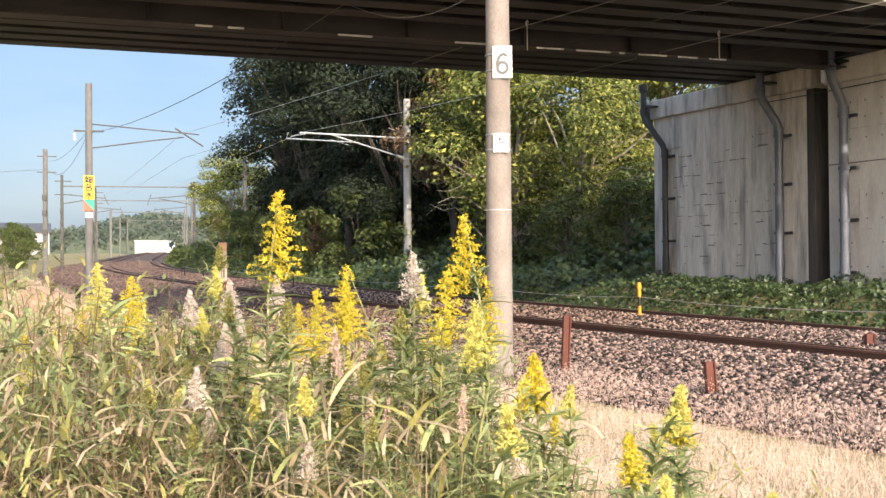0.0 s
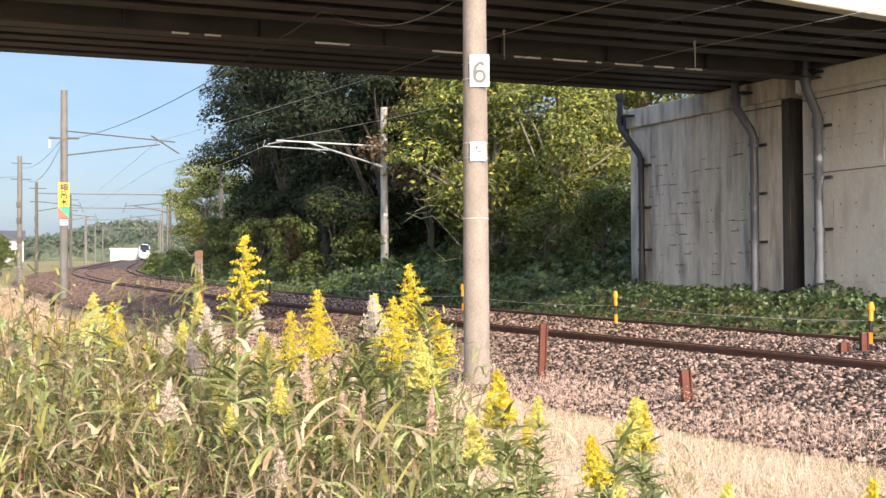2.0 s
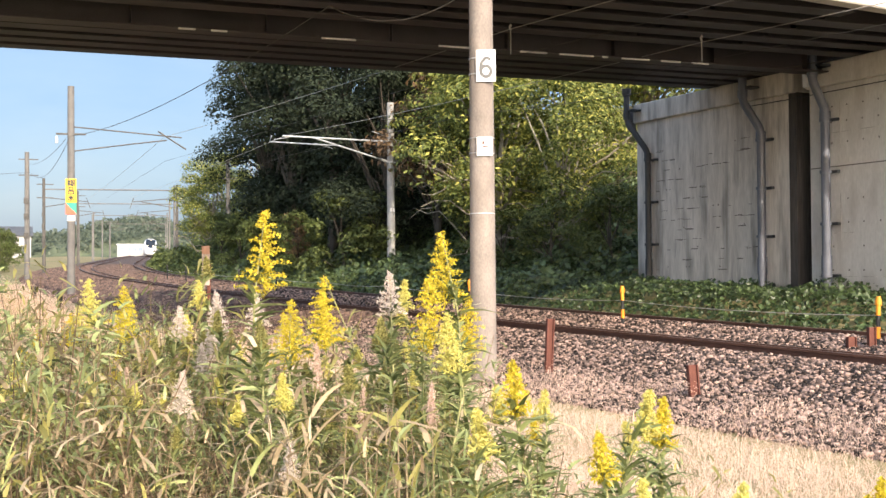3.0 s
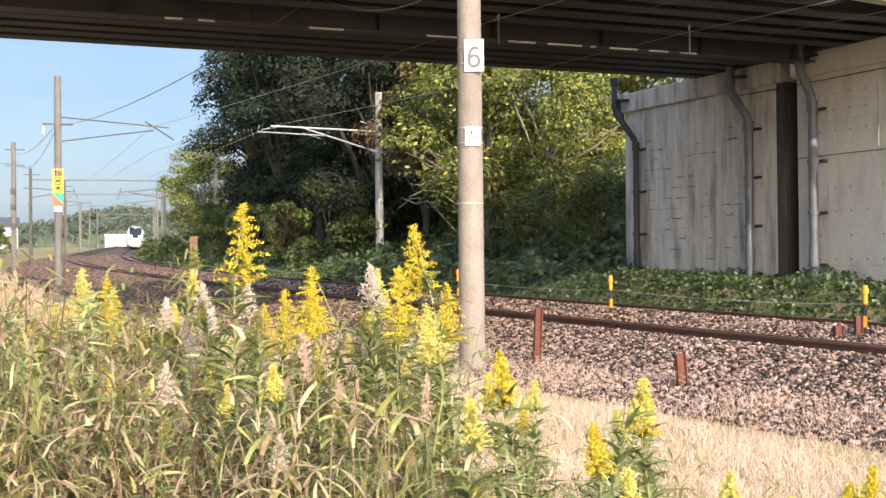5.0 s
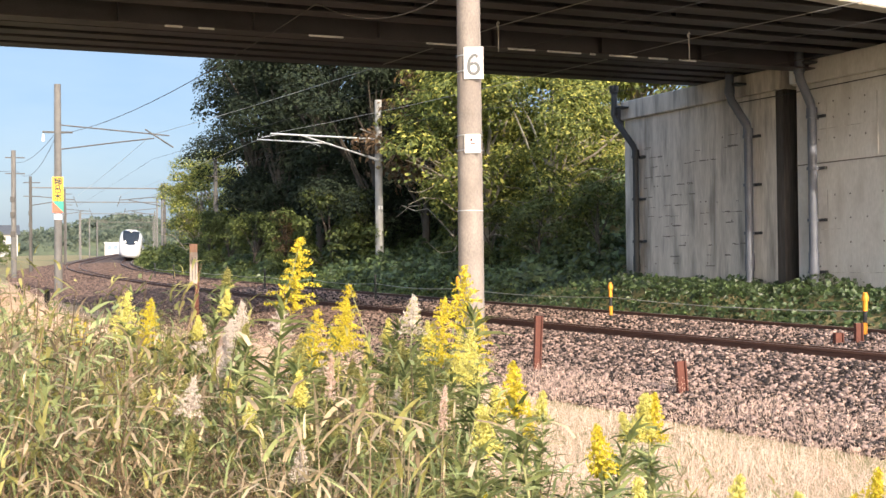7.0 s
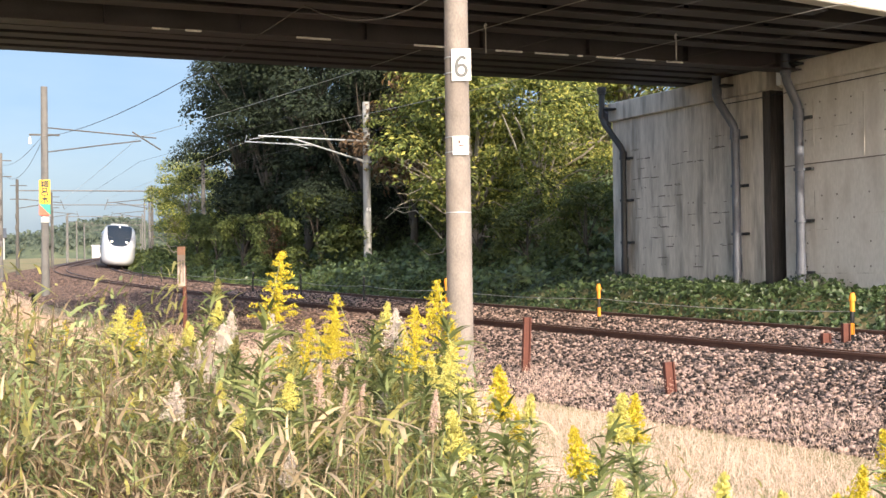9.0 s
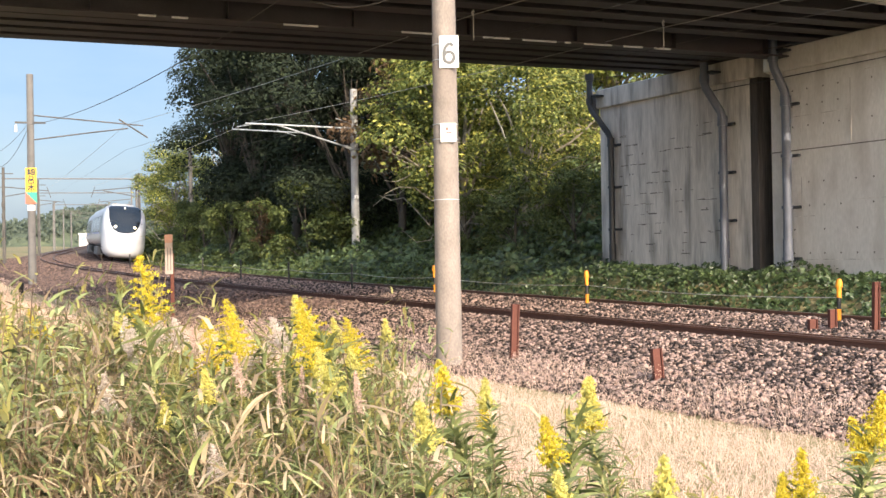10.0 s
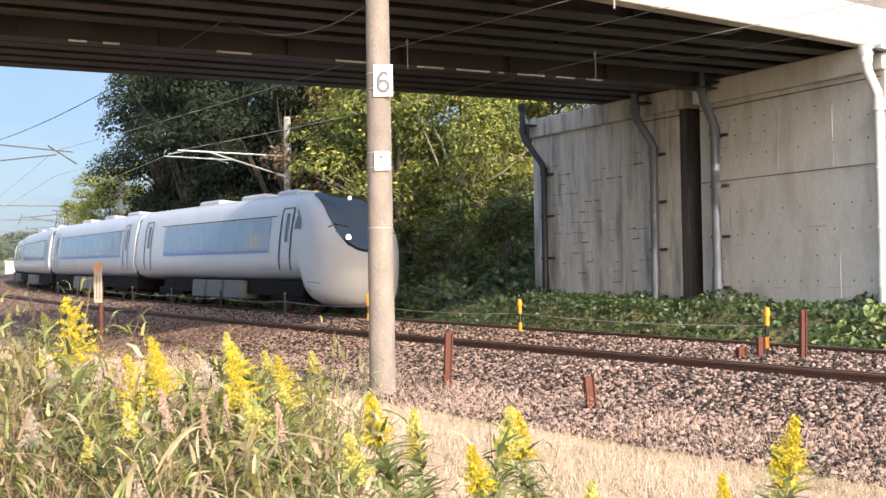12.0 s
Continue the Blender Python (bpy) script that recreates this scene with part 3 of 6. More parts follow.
def build_soffit_lights():
    """White strips added in place of the daylight that leaks through the slit between the decks."""
    b = bpy.data.objects["road_bridge"]
    for u0, u1 in ((4.25, 4.62), (4.95, 5.3), (7.4, 8.2), (10.2, 11.2), (12.28, 13.0), (13.33, 14.26), (14.5, 14.66), (15.04, 15.84), (16.17, 16.74), (17.07, 17.58)):
        part("gap_strip", Form().box(((u0 + u1) / 2, 25.50, 6.622), (u1 - u0, 0.03, 0.045), cut=0.006), WHITE, b, "white strip added for the daylight leaking through the joint")
    # crossbeams between the girders
    for v0, v1 in ((20.05, 26.05), (26.45, 30.8)):
        for u in (-20, -12, -4, 4, 12):
            part("crossbeam", Form().box((u, (v0 + v1) / 2, 7.5), (0.16, v1 - v0 - 0.2, 0.55)), GIRDER, b)
    # a long conduit under the near deck
    part("conduit", Form().tube([(-26, 26.25, 6.86), (21.5, 26.25, 6.86)], 0.05, 8), GIRDER, b, "long conduit under the joint")


build_pipes()
build_soffit_lights()


# ---- poles, wires and posts beside the line ----
def ground_at(x, y):
    s, o = place_on_line(x, y)
    return grade(s) + land(s, o)


def pole_base(x, y, z=None):
    return pose(x, y, ground_at(x, y) - 0.05 if z is None else z)


def round_pole(name, x, y, height, r0, r1, mat, label, category="pole", group=""):
    t = thing(name, pole_base(x, y), label, category, group)
    part("shaft", Form().tube([(0, 0, 0), (0, 0, height * 0.5), (0, 0, height)], [r0, (r0 + r1) / 2, r1], 20), mat, t, smooth=50)
    return t


def digit_six(parent, m, size):
    """The numeral 6: a bowl and a curved tail, painted thick."""
    h, r = size * 0.5, size * 0.19
    bowl = [(r * math.sin(a), -h * 0.42 + r * 1.08 * math.cos(a)) for a in (2 * math.pi * k / 20 for k in range(21))]
    tail = [(-r, -h * 0.42), (-r * 1.0, -h * 0.05), (-r * 0.78, h * 0.3), (-r * 0.2, h * 0.55), (r * 0.35, h * 0.6), (r * 0.85, h * 0.42)]
    squash = Matrix.Diagonal((1, 1, 0.12, 1))
    f = Form()
    for path in (bowl, tail):
        f.tube([(x, y, 0) for x, y in path], size * 0.062, 8)
    f.v = [tuple(squash @ Vector(p)) for p in f.v]
    ob = part("numeral", f, INK, parent, "grey numeral 6")
    ob.matrix_basis = m
    return ob


def build_number_pole():
    t = round_pole("concrete_pole", 0.78, 19.07, 12.0, 0.212, 0.165, POLE_CONC, "tall weathered concrete railway pole with a white number 6 plate", "pole")
    face = pose(0, 0, 0, 0, 0, -4)
    plate = part("number_plate", Form().box((0.08, -0.215, 5.06), (0.31, 0.014, 0.51), face, 0.004), WHITE, t, "white square plate")
    digit_six(plate, face @ pose(0.08, -0.2245, 5.06, 90, 0, 0), 0.42)
    lower = part("small_plate", Form().box((0.05, -0.222, 3.78), (0.25, 0.012, 0.30), face, 0.004), WHITE, t, "small white plate")
    part("marks", Form().box((0.03, -0.2305, 3.84), (0.03, 0.004, 0.05), face).box((0.06, -0.2305, 3.78), (0.09, 0.004, 0.018), face), RUSTPOST, lower, "faint reddish marks")
    for z in (4.94, 5.19, 3.68, 3.92, 2.72):
        part("band", Form().tube([(0, 0, z), (0, 0, z + 0.015)], 0.206, 20), STEEL, t, "thin steel strap", smooth=50)
    return t


def bracket(parent, z, reach, side=1, spread=0.9, mat=STEEL):
    """A catenary bracket: two tubes meeting at the wire, with insulators near the pole. side: +1 out along x."""
    x = side
    b = part("cantilever", Form().tube([(0, 0, z), (x * reach, 0, z + 0.05)], 0.042, 8).tube([(0, 0, z - spread), (x * reach * 0.72, 0, z + 0.03)], 0.04, 8)
             .tube([(x * reach * 0.95, 0, z), (x * reach * 1.08, 0, z - 0.12)], 0.018, 6)
             .tube([(x * reach * 0.5, 0, z - 0.28), (x * reach * 1.12, 0, z - 0.22), (x * reach * 1.1, 0, z + 0.05)], 0.028, 6)
             .tube([(x * reach * 0.72, 0, z - 0.2), (x * reach * 0.55, 0, z - 0.42)], 0.014, 6), mat, parent, "galvanised tube bracket", smooth=50)
    for z0, k in ((z, 0.0), (z - spread, 1.0)):
        pts, rad = [], []
        for i in range(13):
            f = 0.10 + 0.035 * i
            pts.append((x * f, 0, z0 + k * f / (reach * 0.72) * (spread + 0.03)))
            rad.append(0.075 if i % 2 else 0.035)
        part("insulator", Form().tube(pts, rad, 10), PORCELAIN, b, "pale ribbed insulator", smooth=30)
    for zc in (z, z - spread):
        part("clamp", Form().box((0, 0, zc), (0.34, 0.36, 0.07), cut=0.01), mat, b)
    return b


build_number_pole()


# brush strokes of the three characters, in a square of side 1: x0, y0, x1, y1
STROKES = {"fine": ((-0.30, 0.5, -0.45, 0.28), (-0.45, 0.28, -0.18, 0.2), (-0.14, 0.36, -0.45, 0.08), (-0.45, 0.08, -0.08, 0.12), (-0.27, 0.08, -0.27, -0.5), (-0.40, -0.12, -0.46, -0.34), (-0.14, -0.12, -0.08, -0.3),
                    (0.06, 0.38, 0.06, -0.44), (0.48, 0.38, 0.48, -0.44), (0.06, 0.38, 0.48, 0.38), (0.06, -0.02, 0.48, -0.02), (0.06, -0.42, 0.48, -0.42), (0.27, 0.38, 0.27, -0.42)),
           "spine": ((-0.28, 0.46, -0.28, 0.1), (0.28, 0.46, 0.28, 0.1), (-0.28, 0.45, 0.28, 0.45), (-0.28, 0.1, 0.28, 0.1), (0.0, 0.1, -0.06, -0.08),
                     (-0.38, -0.08, -0.38, -0.48), (0.38, -0.08, 0.38, -0.48), (-0.38, -0.08, 0.38, -0.08), (-0.38, -0.47, 0.38, -0.47)),
           "tree": ((0, 0.5, 0, -0.5), (-0.46, 0.2, 0.46, 0.2), (-0.03, 0.18, -0.44, -0.32), (0.03, 0.18, 0.44, -0.32))}


def character(parent, strokes, m, size):
    """One painted character, each stroke a thin raised bar."""
    f = Form()
    for k, (x0, y0, x1, y1) in enumerate(strokes):
        a, b = Vector((x0, y0, 0)) * size, Vector((x1, y1, 0)) * size
        turn = math.degrees(math.atan2(b.y - a.y, b.x - a.x))
        mid = (a + b) / 2
        f.box((0, 0, 0), ((b - a).length + 0.03, 0.050, 0.006 + 0.0004 * k), pose(mid.x, mid.y, 0, 0, 0, turn))
    ob = part("character", f, BLACK, parent, "black character")
    ob.matrix_basis = m


def line_yaw(s):
    return math.degrees(np.interp(s, _s, _yaw))


def build_sign_pole():
    s, o = place_on_line(-16.36, 54.0)
    t = round_pole("sign_pole", -16.36, 54.0, 9.5, 0.18, 0.145, POLE_DULL, "concrete catenary pole carrying a yellow vertical name sign", "pole", "catenary poles")
    base = t.matrix_basis.translation.z
    f = pose(0, 0, 0, 0, 0, 15)
    sign = part("name_sign", Form().box((0, -0.19, 5.15 - base), (0.48, 0.02, 1.08), f, 0.005), YELLOW, t, "yellow vertical board with three black characters")
    for i, ch in enumerate(("fine", "spine", "tree")):
        character(sign, STROKES[ch], f @ pose(0, -0.204, 5.50 - 0.35 * i - base, 90, 0, 0), 0.31)
    lower = part("lower_board", Form().box((0, -0.19, 4.34 - base), (0.48, 0.02, 0.50), f, 0.005), GREEN, t, "green and red halved board")
    part("red_half", Form().add([f @ Vector(p) for p in ((-0.24, -0.203, 4.09 - base), (0.24, -0.203, 4.09 - base), (-0.24, -0.203, 4.59 - base))], [(0, 1, 2)]), RED, lower)
    part("white_band", Form().tube([(0, 0, 3.78 - base), (0, 0, 4.04 - base)], 0.185, 16), WHITE, t, "white painted band", smooth=50)
    holder = part("arm_holder", Form().box((0, 0, 7.72 - base), (1.3, 0.08, 0.08), pose(0, 0, 0, 0, 0, 15)), POLE_DARK, t, "short dark cross arm")
    part("insulator", Form().tube([(-0.6, -0.15, 7.62 - base), (-0.6, -0.15, 7.3 - base)], [0.05, 0.07], 10), PORCELAIN, holder)
    yaw = line_yaw(s)
    arm = Form()
    m = pose(0, 0, 0, 0, 0, yaw)
    arm.tube([m @ Vector((0.1, 0, 8.05 - base)), m @ Vector((5.0, 0, 7.75 - base))], 0.03, 8)
    arm.tube([m @ Vector((0.1, 0, 6.95 - base)), m @ Vector((2.6, 0, 7.35 - base)), m @ Vector((4.3, 0, 7.6 - base))], 0.03, 8)
    arm.tube([m @ Vector((3.9, 0, 8.0 - base)), m @ Vector((5.2, 0, 7.2 - base))], 0.035, 8)
    part("cantilever", arm, POLE_DARK, t, "dark tubular bracket arm", smooth=50)


def build_bracket_pole():
    s, o = 48.5, 9.65
    p = line(s, o)
    t = thing("bracket_pole", pose(p.x, p.y, ground_at(p.x, p.y) - 0.1, 0, 0, line_yaw(s)), "grey catenary pole with a galvanised bracket on the bank", "pole", "catenary poles")
    b = t.matrix_basis.translation.z
    part("shaft", Form().tube([(0, 0, 0), (0, 0, 9.1 - b)], [0.19, 0.16], 16), POLE_GREY, t, smooth=50)
    bracket(t, 7.32 - b, 5.1, -1, 0.95)
    part("plate", Form().box((0, -0.17, 4.2 - b), (0.22, 0.01, 0.16)), WHITE, t, "small white plate")
    part("stub_arm", Form().tube([(-0.9, 0, 7.75 - b), (0.5, 0, 7.34 - b)], 0.02, 6), STEEL, t)
    part("top_clamp", Form().box((0.2, 0, 7.35 - b), (0.7, 0.1, 0.08), cut=0.01), STEEL, t)


def wire(name, pts, r, mat, label, sag=0.0):
    path = []
    for a, b in zip(pts[:-1], pts[1:]):
        a, b = Vector(a), Vector(b)
        for i in range(12):
            k = i / 12
            path.append(a.lerp(b, k) - Vector((0, 0, 4 * sag * k * (1 - k))))
    path.append(Vector(pts[-1]))
    t = thing(name, pose(0, 0, 0), label, "wire", "overhead wires")
    part("strand", Form().tube(path, r, 5), mat, t)
    return t


def build_wires():
    def at(s, o, z):
        p = line(s, o)
        return Vector((p.x, p.y, z))
    z = lambda s, h: grade(s) + h
    nt, ft = GAUGE / 2, SPACING + GAUGE / 2
    wire("feeder_wire", [at(98, -4, 10.2), Vector((-16.5, 54.0, 7.62)), Vector((-1.87, 21.8, 6.3)), Vector((0.9, 19.0, 6.15)), at(-30, -4, 6.3)], 0.011, WIRE, "dark feeder wire along the pole line", 0.48)
    wire("messenger_wire", [at(128, nt, 9.3), at(54, nt, 7.75), at(21.5, nt - 0.2, 6.78), at(-40, nt, 7.0)], 0.009, WIRE_PALE, "pale messenger wire over the near track", 0.1)
    wire("contact_wire", [at(128, nt, 8.2), at(54, nt, 6.6), at(21.5, nt, 6.22), at(-40, nt, 6.3)], 0.006, WIRE, "thin contact wire over the near track", 0.02)
    wire("messenger_wire", [at(128, ft, 9.3), at(48.5, ft, 7.4), at(20.5, ft + 0.3, 6.72), at(-40, ft, 6.8)], 0.009, WIRE_PALE, "pale messenger wire over the far track", 0.1)
    wire("contact_wire", [at(128, ft, 8.2), at(48.5, ft, 6.5), at(20.5, ft, 6.2), at(-40, ft, 6.3)], 0.006, WIRE, "thin contact wire over the far track", 0.02)
    wire("return_wire", [at(128, 9, 9.6), at(48.5, 9.2, 8.3), at(20, 9.0, 6.6)], 0.010, WIRE, "thin dark return wire above the bank", 0.3)
    wire("signal_wire", [Vector((-60, 60, 8.0)), Vector((-27.8, 82.5, 8.4)), Vector((-16.5, 54.0, 7.4))], 0.012, WIRE, "slack dark wire between two poles", 0.9)
    for s, o, zt, zb in ((21.5, nt - 0.2, 6.9, 6.22), (20.5, ft + 0.3, 6.9, 6.2), (15.0, nt, 6.92, 6.3), (9.0, ft, 6.85, 6.3)):
        p = at(s, o, zt)
        t = thing("wire_hanger", Matrix.Translation(p), "short pale hanger holding the wires below the bridge", "hanger", "wire hangers")
        part("rod", Form().tube([(0, 0, 0), (0, 0, zb - zt)], 0.014, 6), WIRE_PALE, t)
        part("loop", Form().tube([(0.03, 0, -0.06), (0, 0, -0.02), (-0.03, 0, -0.06), (-0.02, 0, -0.13), (0.02, 0, -0.13)], 0.014, 6), PORCELAIN, t)


def build_far_poles():
    for x, y, zt, r, mat, name in ((-28.2, 83.0, 9.9, 0.19, POLE_DULL, "utility_pole"), (-31.6, 97.0, 9.2, 0.14, POLE_DARK, "utility_pole"), (-16.6, 96.5, 10.6, 0.19, POLE_DARK, "utility_pole"),
                                   (-28.0, 130.5, 11.0, 0.16, POLE_DARK, "utility_pole"), (-36.0, 121.0, 9.8, 0.12, POLE_DARK, "utility_pole")):
        t = round_pole(name, x, y, zt - ground_at(x, y), r, r * 0.8, mat, "grey utility pole beside the railway" if mat is POLE_DULL else "dark thin pole beside the railway", "pole", "poles along the line")
        h = zt - ground_at(x, y)
        for k in (0.5, 1.6):
            part("cross_arm", Form().box((0.1, 0, h - k), (1.3, 0.07, 0.07), pose(0, 0, 0, 0, 0, 20)), POLE_DARK, t)
        for k in (0.35, 0.5, 0.62):
            part("fitting", Form().box((0, -r, h * k), (r * 1.6, 0.12, 0.4), cut=0.02), POLE_DARK, t)
    for s in (128, 168, 226, 300):
        w = line_pose(s, 0)
        t = thing("catenary_portal", w, "grey steel catenary portal spanning both tracks", "portal", "catenary portals")
        for o in (-4.0, 9.2):
            part("post", Form().tube([(o, 0, -0.8), (o, 0, 8.4)], [0.14, 0.11], 10), POLE_DULL, t, smooth=50)
        part("beam", Form().tube([(-4.2, 0, 7.85), (9.6, 0, 7.85)], 0.065, 8), POLE_DULL, t, smooth=50)
        for o, sd in ((-4, 1), (9.2, -1)):
            part("arm", Form().tube([(o, 0, 7.0), (o + sd * 4.3, 0, 6.6)], 0.05, 6).tube([(o, 0, 6.0), (o + sd * 3.4, 0, 6.6)], 0.05, 6).tube([(o + sd * 4.2, 0, 7.0), (o + sd * 4.6, 0, 5.9)], 0.04, 6), POLE_DARK, t)
    for s in (188, 226, 264, 302):
        p = line(s, -4.2)
        round_pole("catenary_pole", p.x, p.y, 8.6, 0.16, 0.13, POLE_DULL, "far grey catenary pole on the curve", "pole", "catenary poles")


def build_posts():
    # hazard posts with orange and black bands, between the tracks, joined by a thin rope
    tops = []
    for s in (13.6, 20.7, 27.6, 33.0, 38.4, 43.8, 49.2, 54.6, 60.0, 65.4):
        p = line(s, 2.75, -0.2)
        t = thing("hazard_post", pose(p.x, p.y, p.z, 0, random.Random(s).uniform(-2, 2), 0), "slim orange and black banded hazard post in the ballast", "post", "posts between the tracks")
        part("shaft", Form().tube([(0, 0, 0), (0, 0, 0.84)], 0.035, 10), BLACK, t, smooth=50)
        tops.append(p + Vector((0, 0, 0.62)))
        # farther posts: shade painted in, all dark in place of orange bands
        if s > 30:
            tagged(t, "slim hazard post between the tracks, painted all dark for shade")
            part("cap", Form().tube([(0, 0, 0.84), (0, 0, 0.9)], 0.045, 10), POLE_DARK, t, smooth=50)
            continue
        for z0, z1 in ((0.62, 0.84), (0.22, 0.42)):
            part("orange_band", Form().tube([(0, 0, z0), (0, 0, z1)], 0.042, 10), ORANGE, t, smooth=50)
        part("cap", Form().tube([(0, 0, 0.80), (0, 0, 0.86), (0, 0, 0.95)], [0.06, 0.06, 0.035], 10), ORANGE, t, "orange cap", smooth=50)
    wire("rope", tops, 0.008, WIRE_PALE, "thin rope strung between the hazard posts", 0.07)
    # old rail stumps
    for x, y, h, w, lean in ((1.8, 18.98, 0.99, 0.10, 2), (3.49, 16.02, 0.54, 0.12, -3), (8.05, 19.95, 0.95, 0.09, 1), (7.55, 20.6, 0.45, 0.12, 0), (7.2, 20.6, 0.3, 0.14, 0)):
        t = thing("rusty_post", pose(x, y, ground_at(x, y) - 0.08, lean, lean, 12), "short rust-red steel post standing in the ballast", "post", "rusty posts beside the track")
        part("web", Form().box((0, 0, h / 2), (w, 0.03, h), cut=0.006), RUSTPOST, t)
        part("flange", Form().box((-w / 2, 0, h / 2), (0.022, 0.09, h), cut=0.004), RUSTPOST, t)
        part("flange", Form().box((w / 2, 0, h / 2), (0.022, 0.09, h), cut=0.004), RUSTPOST, t)
    # marker board
    x, y = -5.55, 29.2
    t = thing("marker_post", pose(x, y, ground_at(x, y) - 0.1, 0, 0, 8), "rusty marker post with a narrow faded white board", "post")
    part("stake", Form().box((0.05, 0.03, 0.95), (0.09, 0.05, 1.9), cut=0.008), RUSTPOST, t)
    bd = part("board", Form().box((-0.02, -0.02, 1.86), (0.19, 0.03, 0.95), cut=0.006), BOARD, t, "faded white board")
    part("board_top", Form().box((-0.02, -0.04, 2.25), (0.19, 0.012, 0.2)), material("faded_pink", (0.40, 0.22, 0.16), (0.50, 0.30, 0.22), 0.7), bd, "faded pinkish band")
    part("writing", Form().box((-0.05, -0.037, 1.75), (0.02, 0.006, 0.55)).box((0.02, -0.037, 1.75), (0.02, 0.006, 0.55)), INK, bd)
    # two small dark stakes in the grass
    for x, y in ((-11.2, 33.5), (-10.0, 32.0)):
        t = thing("short_stake", pole_base(x, y), "short dark stake in the dry grass", "stake", "dark stakes")
        part("stake", Form().box((0, 0, 0.35), (0.12, 0.1, 0.7), cut=0.01), BLACK, t)


build_sign_pole()
build_bracket_pole()
build_wires()
build_far_poles()
build_posts()


# ---- far away: houses, a low white works building, a wooded hill ----
ROOF = material("roof_tiles", (0.05, 0.055, 0.065), (0.11, 0.115, 0.13), 0.6, scale=1, fine=6, bump=0.4, depth=0.05)
PLASTER = material("house_plaster", (0.38, 0.37, 0.37), (0.48, 0.47, 0.47), 0.9, scale=0.5, fine=5, bump=0.1)
FOREST = material("far_forest", (0.045, 0.065, 0.045), (0.13, 0.15, 0.085), 0.95, scale=0.04, fine=0.16, bump=1.0, depth=4, object_space=False)


def house(x, y, turn, w, d, h, label):
    t = thing("house", pose(x, y, ground_at(x, y) - 0.2, 0, 0, turn), label, "house", "far houses")
    part("wall", Form().box((0, 0, h / 2), (w, d, h)), PLASTER, t)
    r = Form().sweep([(-d / 2 - 0.5, h), (0, h + d * 0.28), (d / 2 + 0.5, h), (d / 2 + 0.5, h + 0.2), (0, h + d * 0.28 + 0.25), (-d / 2 - 0.5, h + 0.2)],
                     [pose(k, 0, 0, 0, 0, -90) for k in (-w / 2 - 0.5, w / 2 + 0.5)])
    part("roof", r, ROOF, t, "dark tiled roof")
    n = max(2, int(w / 2.6))
    for i in range(n):
        for z in ((1.5, 4.2) if h > 4.5 else (1.6,)):
            k = -w / 2 + (i + 0.5) * w / n
            win = part("window", Form().box((k, -d / 2 - 0.01, z), (1.3, 0.06, 1.1)), GLASS_SIDE, t)
            part("frame", Form().box((k, -d / 2 - 0.03, z), (0.06, 0.06, 1.1)), WHITE, win)


def build_town():
    house(-88, 215, 10, 15, 9, 3.6, "white low house with a dark tiled roof")
    house(-118, 300, -8, 14, 9, 5.6, "pale two-storey house with a dark roof")
    house(-104, 290, 20, 12, 8, 5.4, "pale house among trees by the railway")
    t = thing("works_building", pose(-82.5, 330, 5.6, 0, 0, 12), "long low white works building with a band of windows", "building")
    part("wall", Form().box((0, 0, 1.7), (9, 7, 3.4)), PLASTER, t)
    part("roof", Form().box((0, 0, 3.5), (9.4, 7.4, 0.3)), TRAIN_ROOF, t)
    for i in range(5):
        part("window", Form().box((-3.2 + 1.6 * i, -3.52, 2.2), (1.1, 0.06, 1.0)), GLASS_SIDE, t)
    nx, ny = 120, 26
    vs = []
    for i in range(nx + 1):
        for j in range(ny + 1):
            x, y = -560 + 620 * i / nx, 760 + 260 * j / ny
            vs.append((x, y, hill_height(x, y)))
    fs = [(i * (ny + 1) + j, (i + 1) * (ny + 1) + j, (i + 1) * (ny + 1) + j + 1, i * (ny + 1) + j + 1) for i in range(nx) for j in range(ny)]
    tagged(new("wooded_hill", raw_mesh("wooded_hill", vs, fs, FOREST, True)), "low wooded hill in the far haze", "hill", kind="structure")


def hill_height(x, y):
    v = (y - 760) / 260
    prof = 27 * math.exp(-((x + 215) / 62) ** 2) + 24 * math.exp(-((x + 360) / 110) ** 2) + 18 * math.exp(-((x + 60) / 130) ** 2)
    prof *= math.sin(math.pi * min(max(v, 0.0), 1.0)) ** 0.6
    return 2 + prof + 1.5 * noise.noise(Vector((x * 0.05, y * 0.05, 0)))


build_town()


# ---- the express train ----
def rise(pairs, x):
    return float(np.interp(x, [p[0] for p in pairs], [p[1] for p in pairs]))


TOP = [(0, 1.15), (0.1, 1.42), (0.3, 1.66), (0.6, 1.90), (1.0, 2.17), (1.6, 2.54), (2.3, 2.90), (3.0, 3.17), (3.7, 3.36), (4.4, 3.47), (5.4, 3.52), (30, 3.52)]
LOW = [(0, 0.95), (0.1, 0.62), (0.3, 0.42), (0.7, 0.30), (1.4, 0.24), (2.6, 0.24), (3.3, 0.40), (3.9, 0.80), (4.05, 0.98), (30, 0.98)]


NOSE = 0.80       # how far the nose profile is drawn together


def shell(d, lead):
    """Half width, low, top and squareness of the body d behind its tip."""
    if not lead:
        return 1.45, 0.98, 3.52, 5.0
    d = d / NOSE
    k = min(d / 3.6, 1.0)
    w = 1.45 * (1 - (1 - k) ** 2.5) ** 0.42
    return max(w, 0.02), rise(LOW, d), rise(TOP, d), 2.5 + 2.5 * k


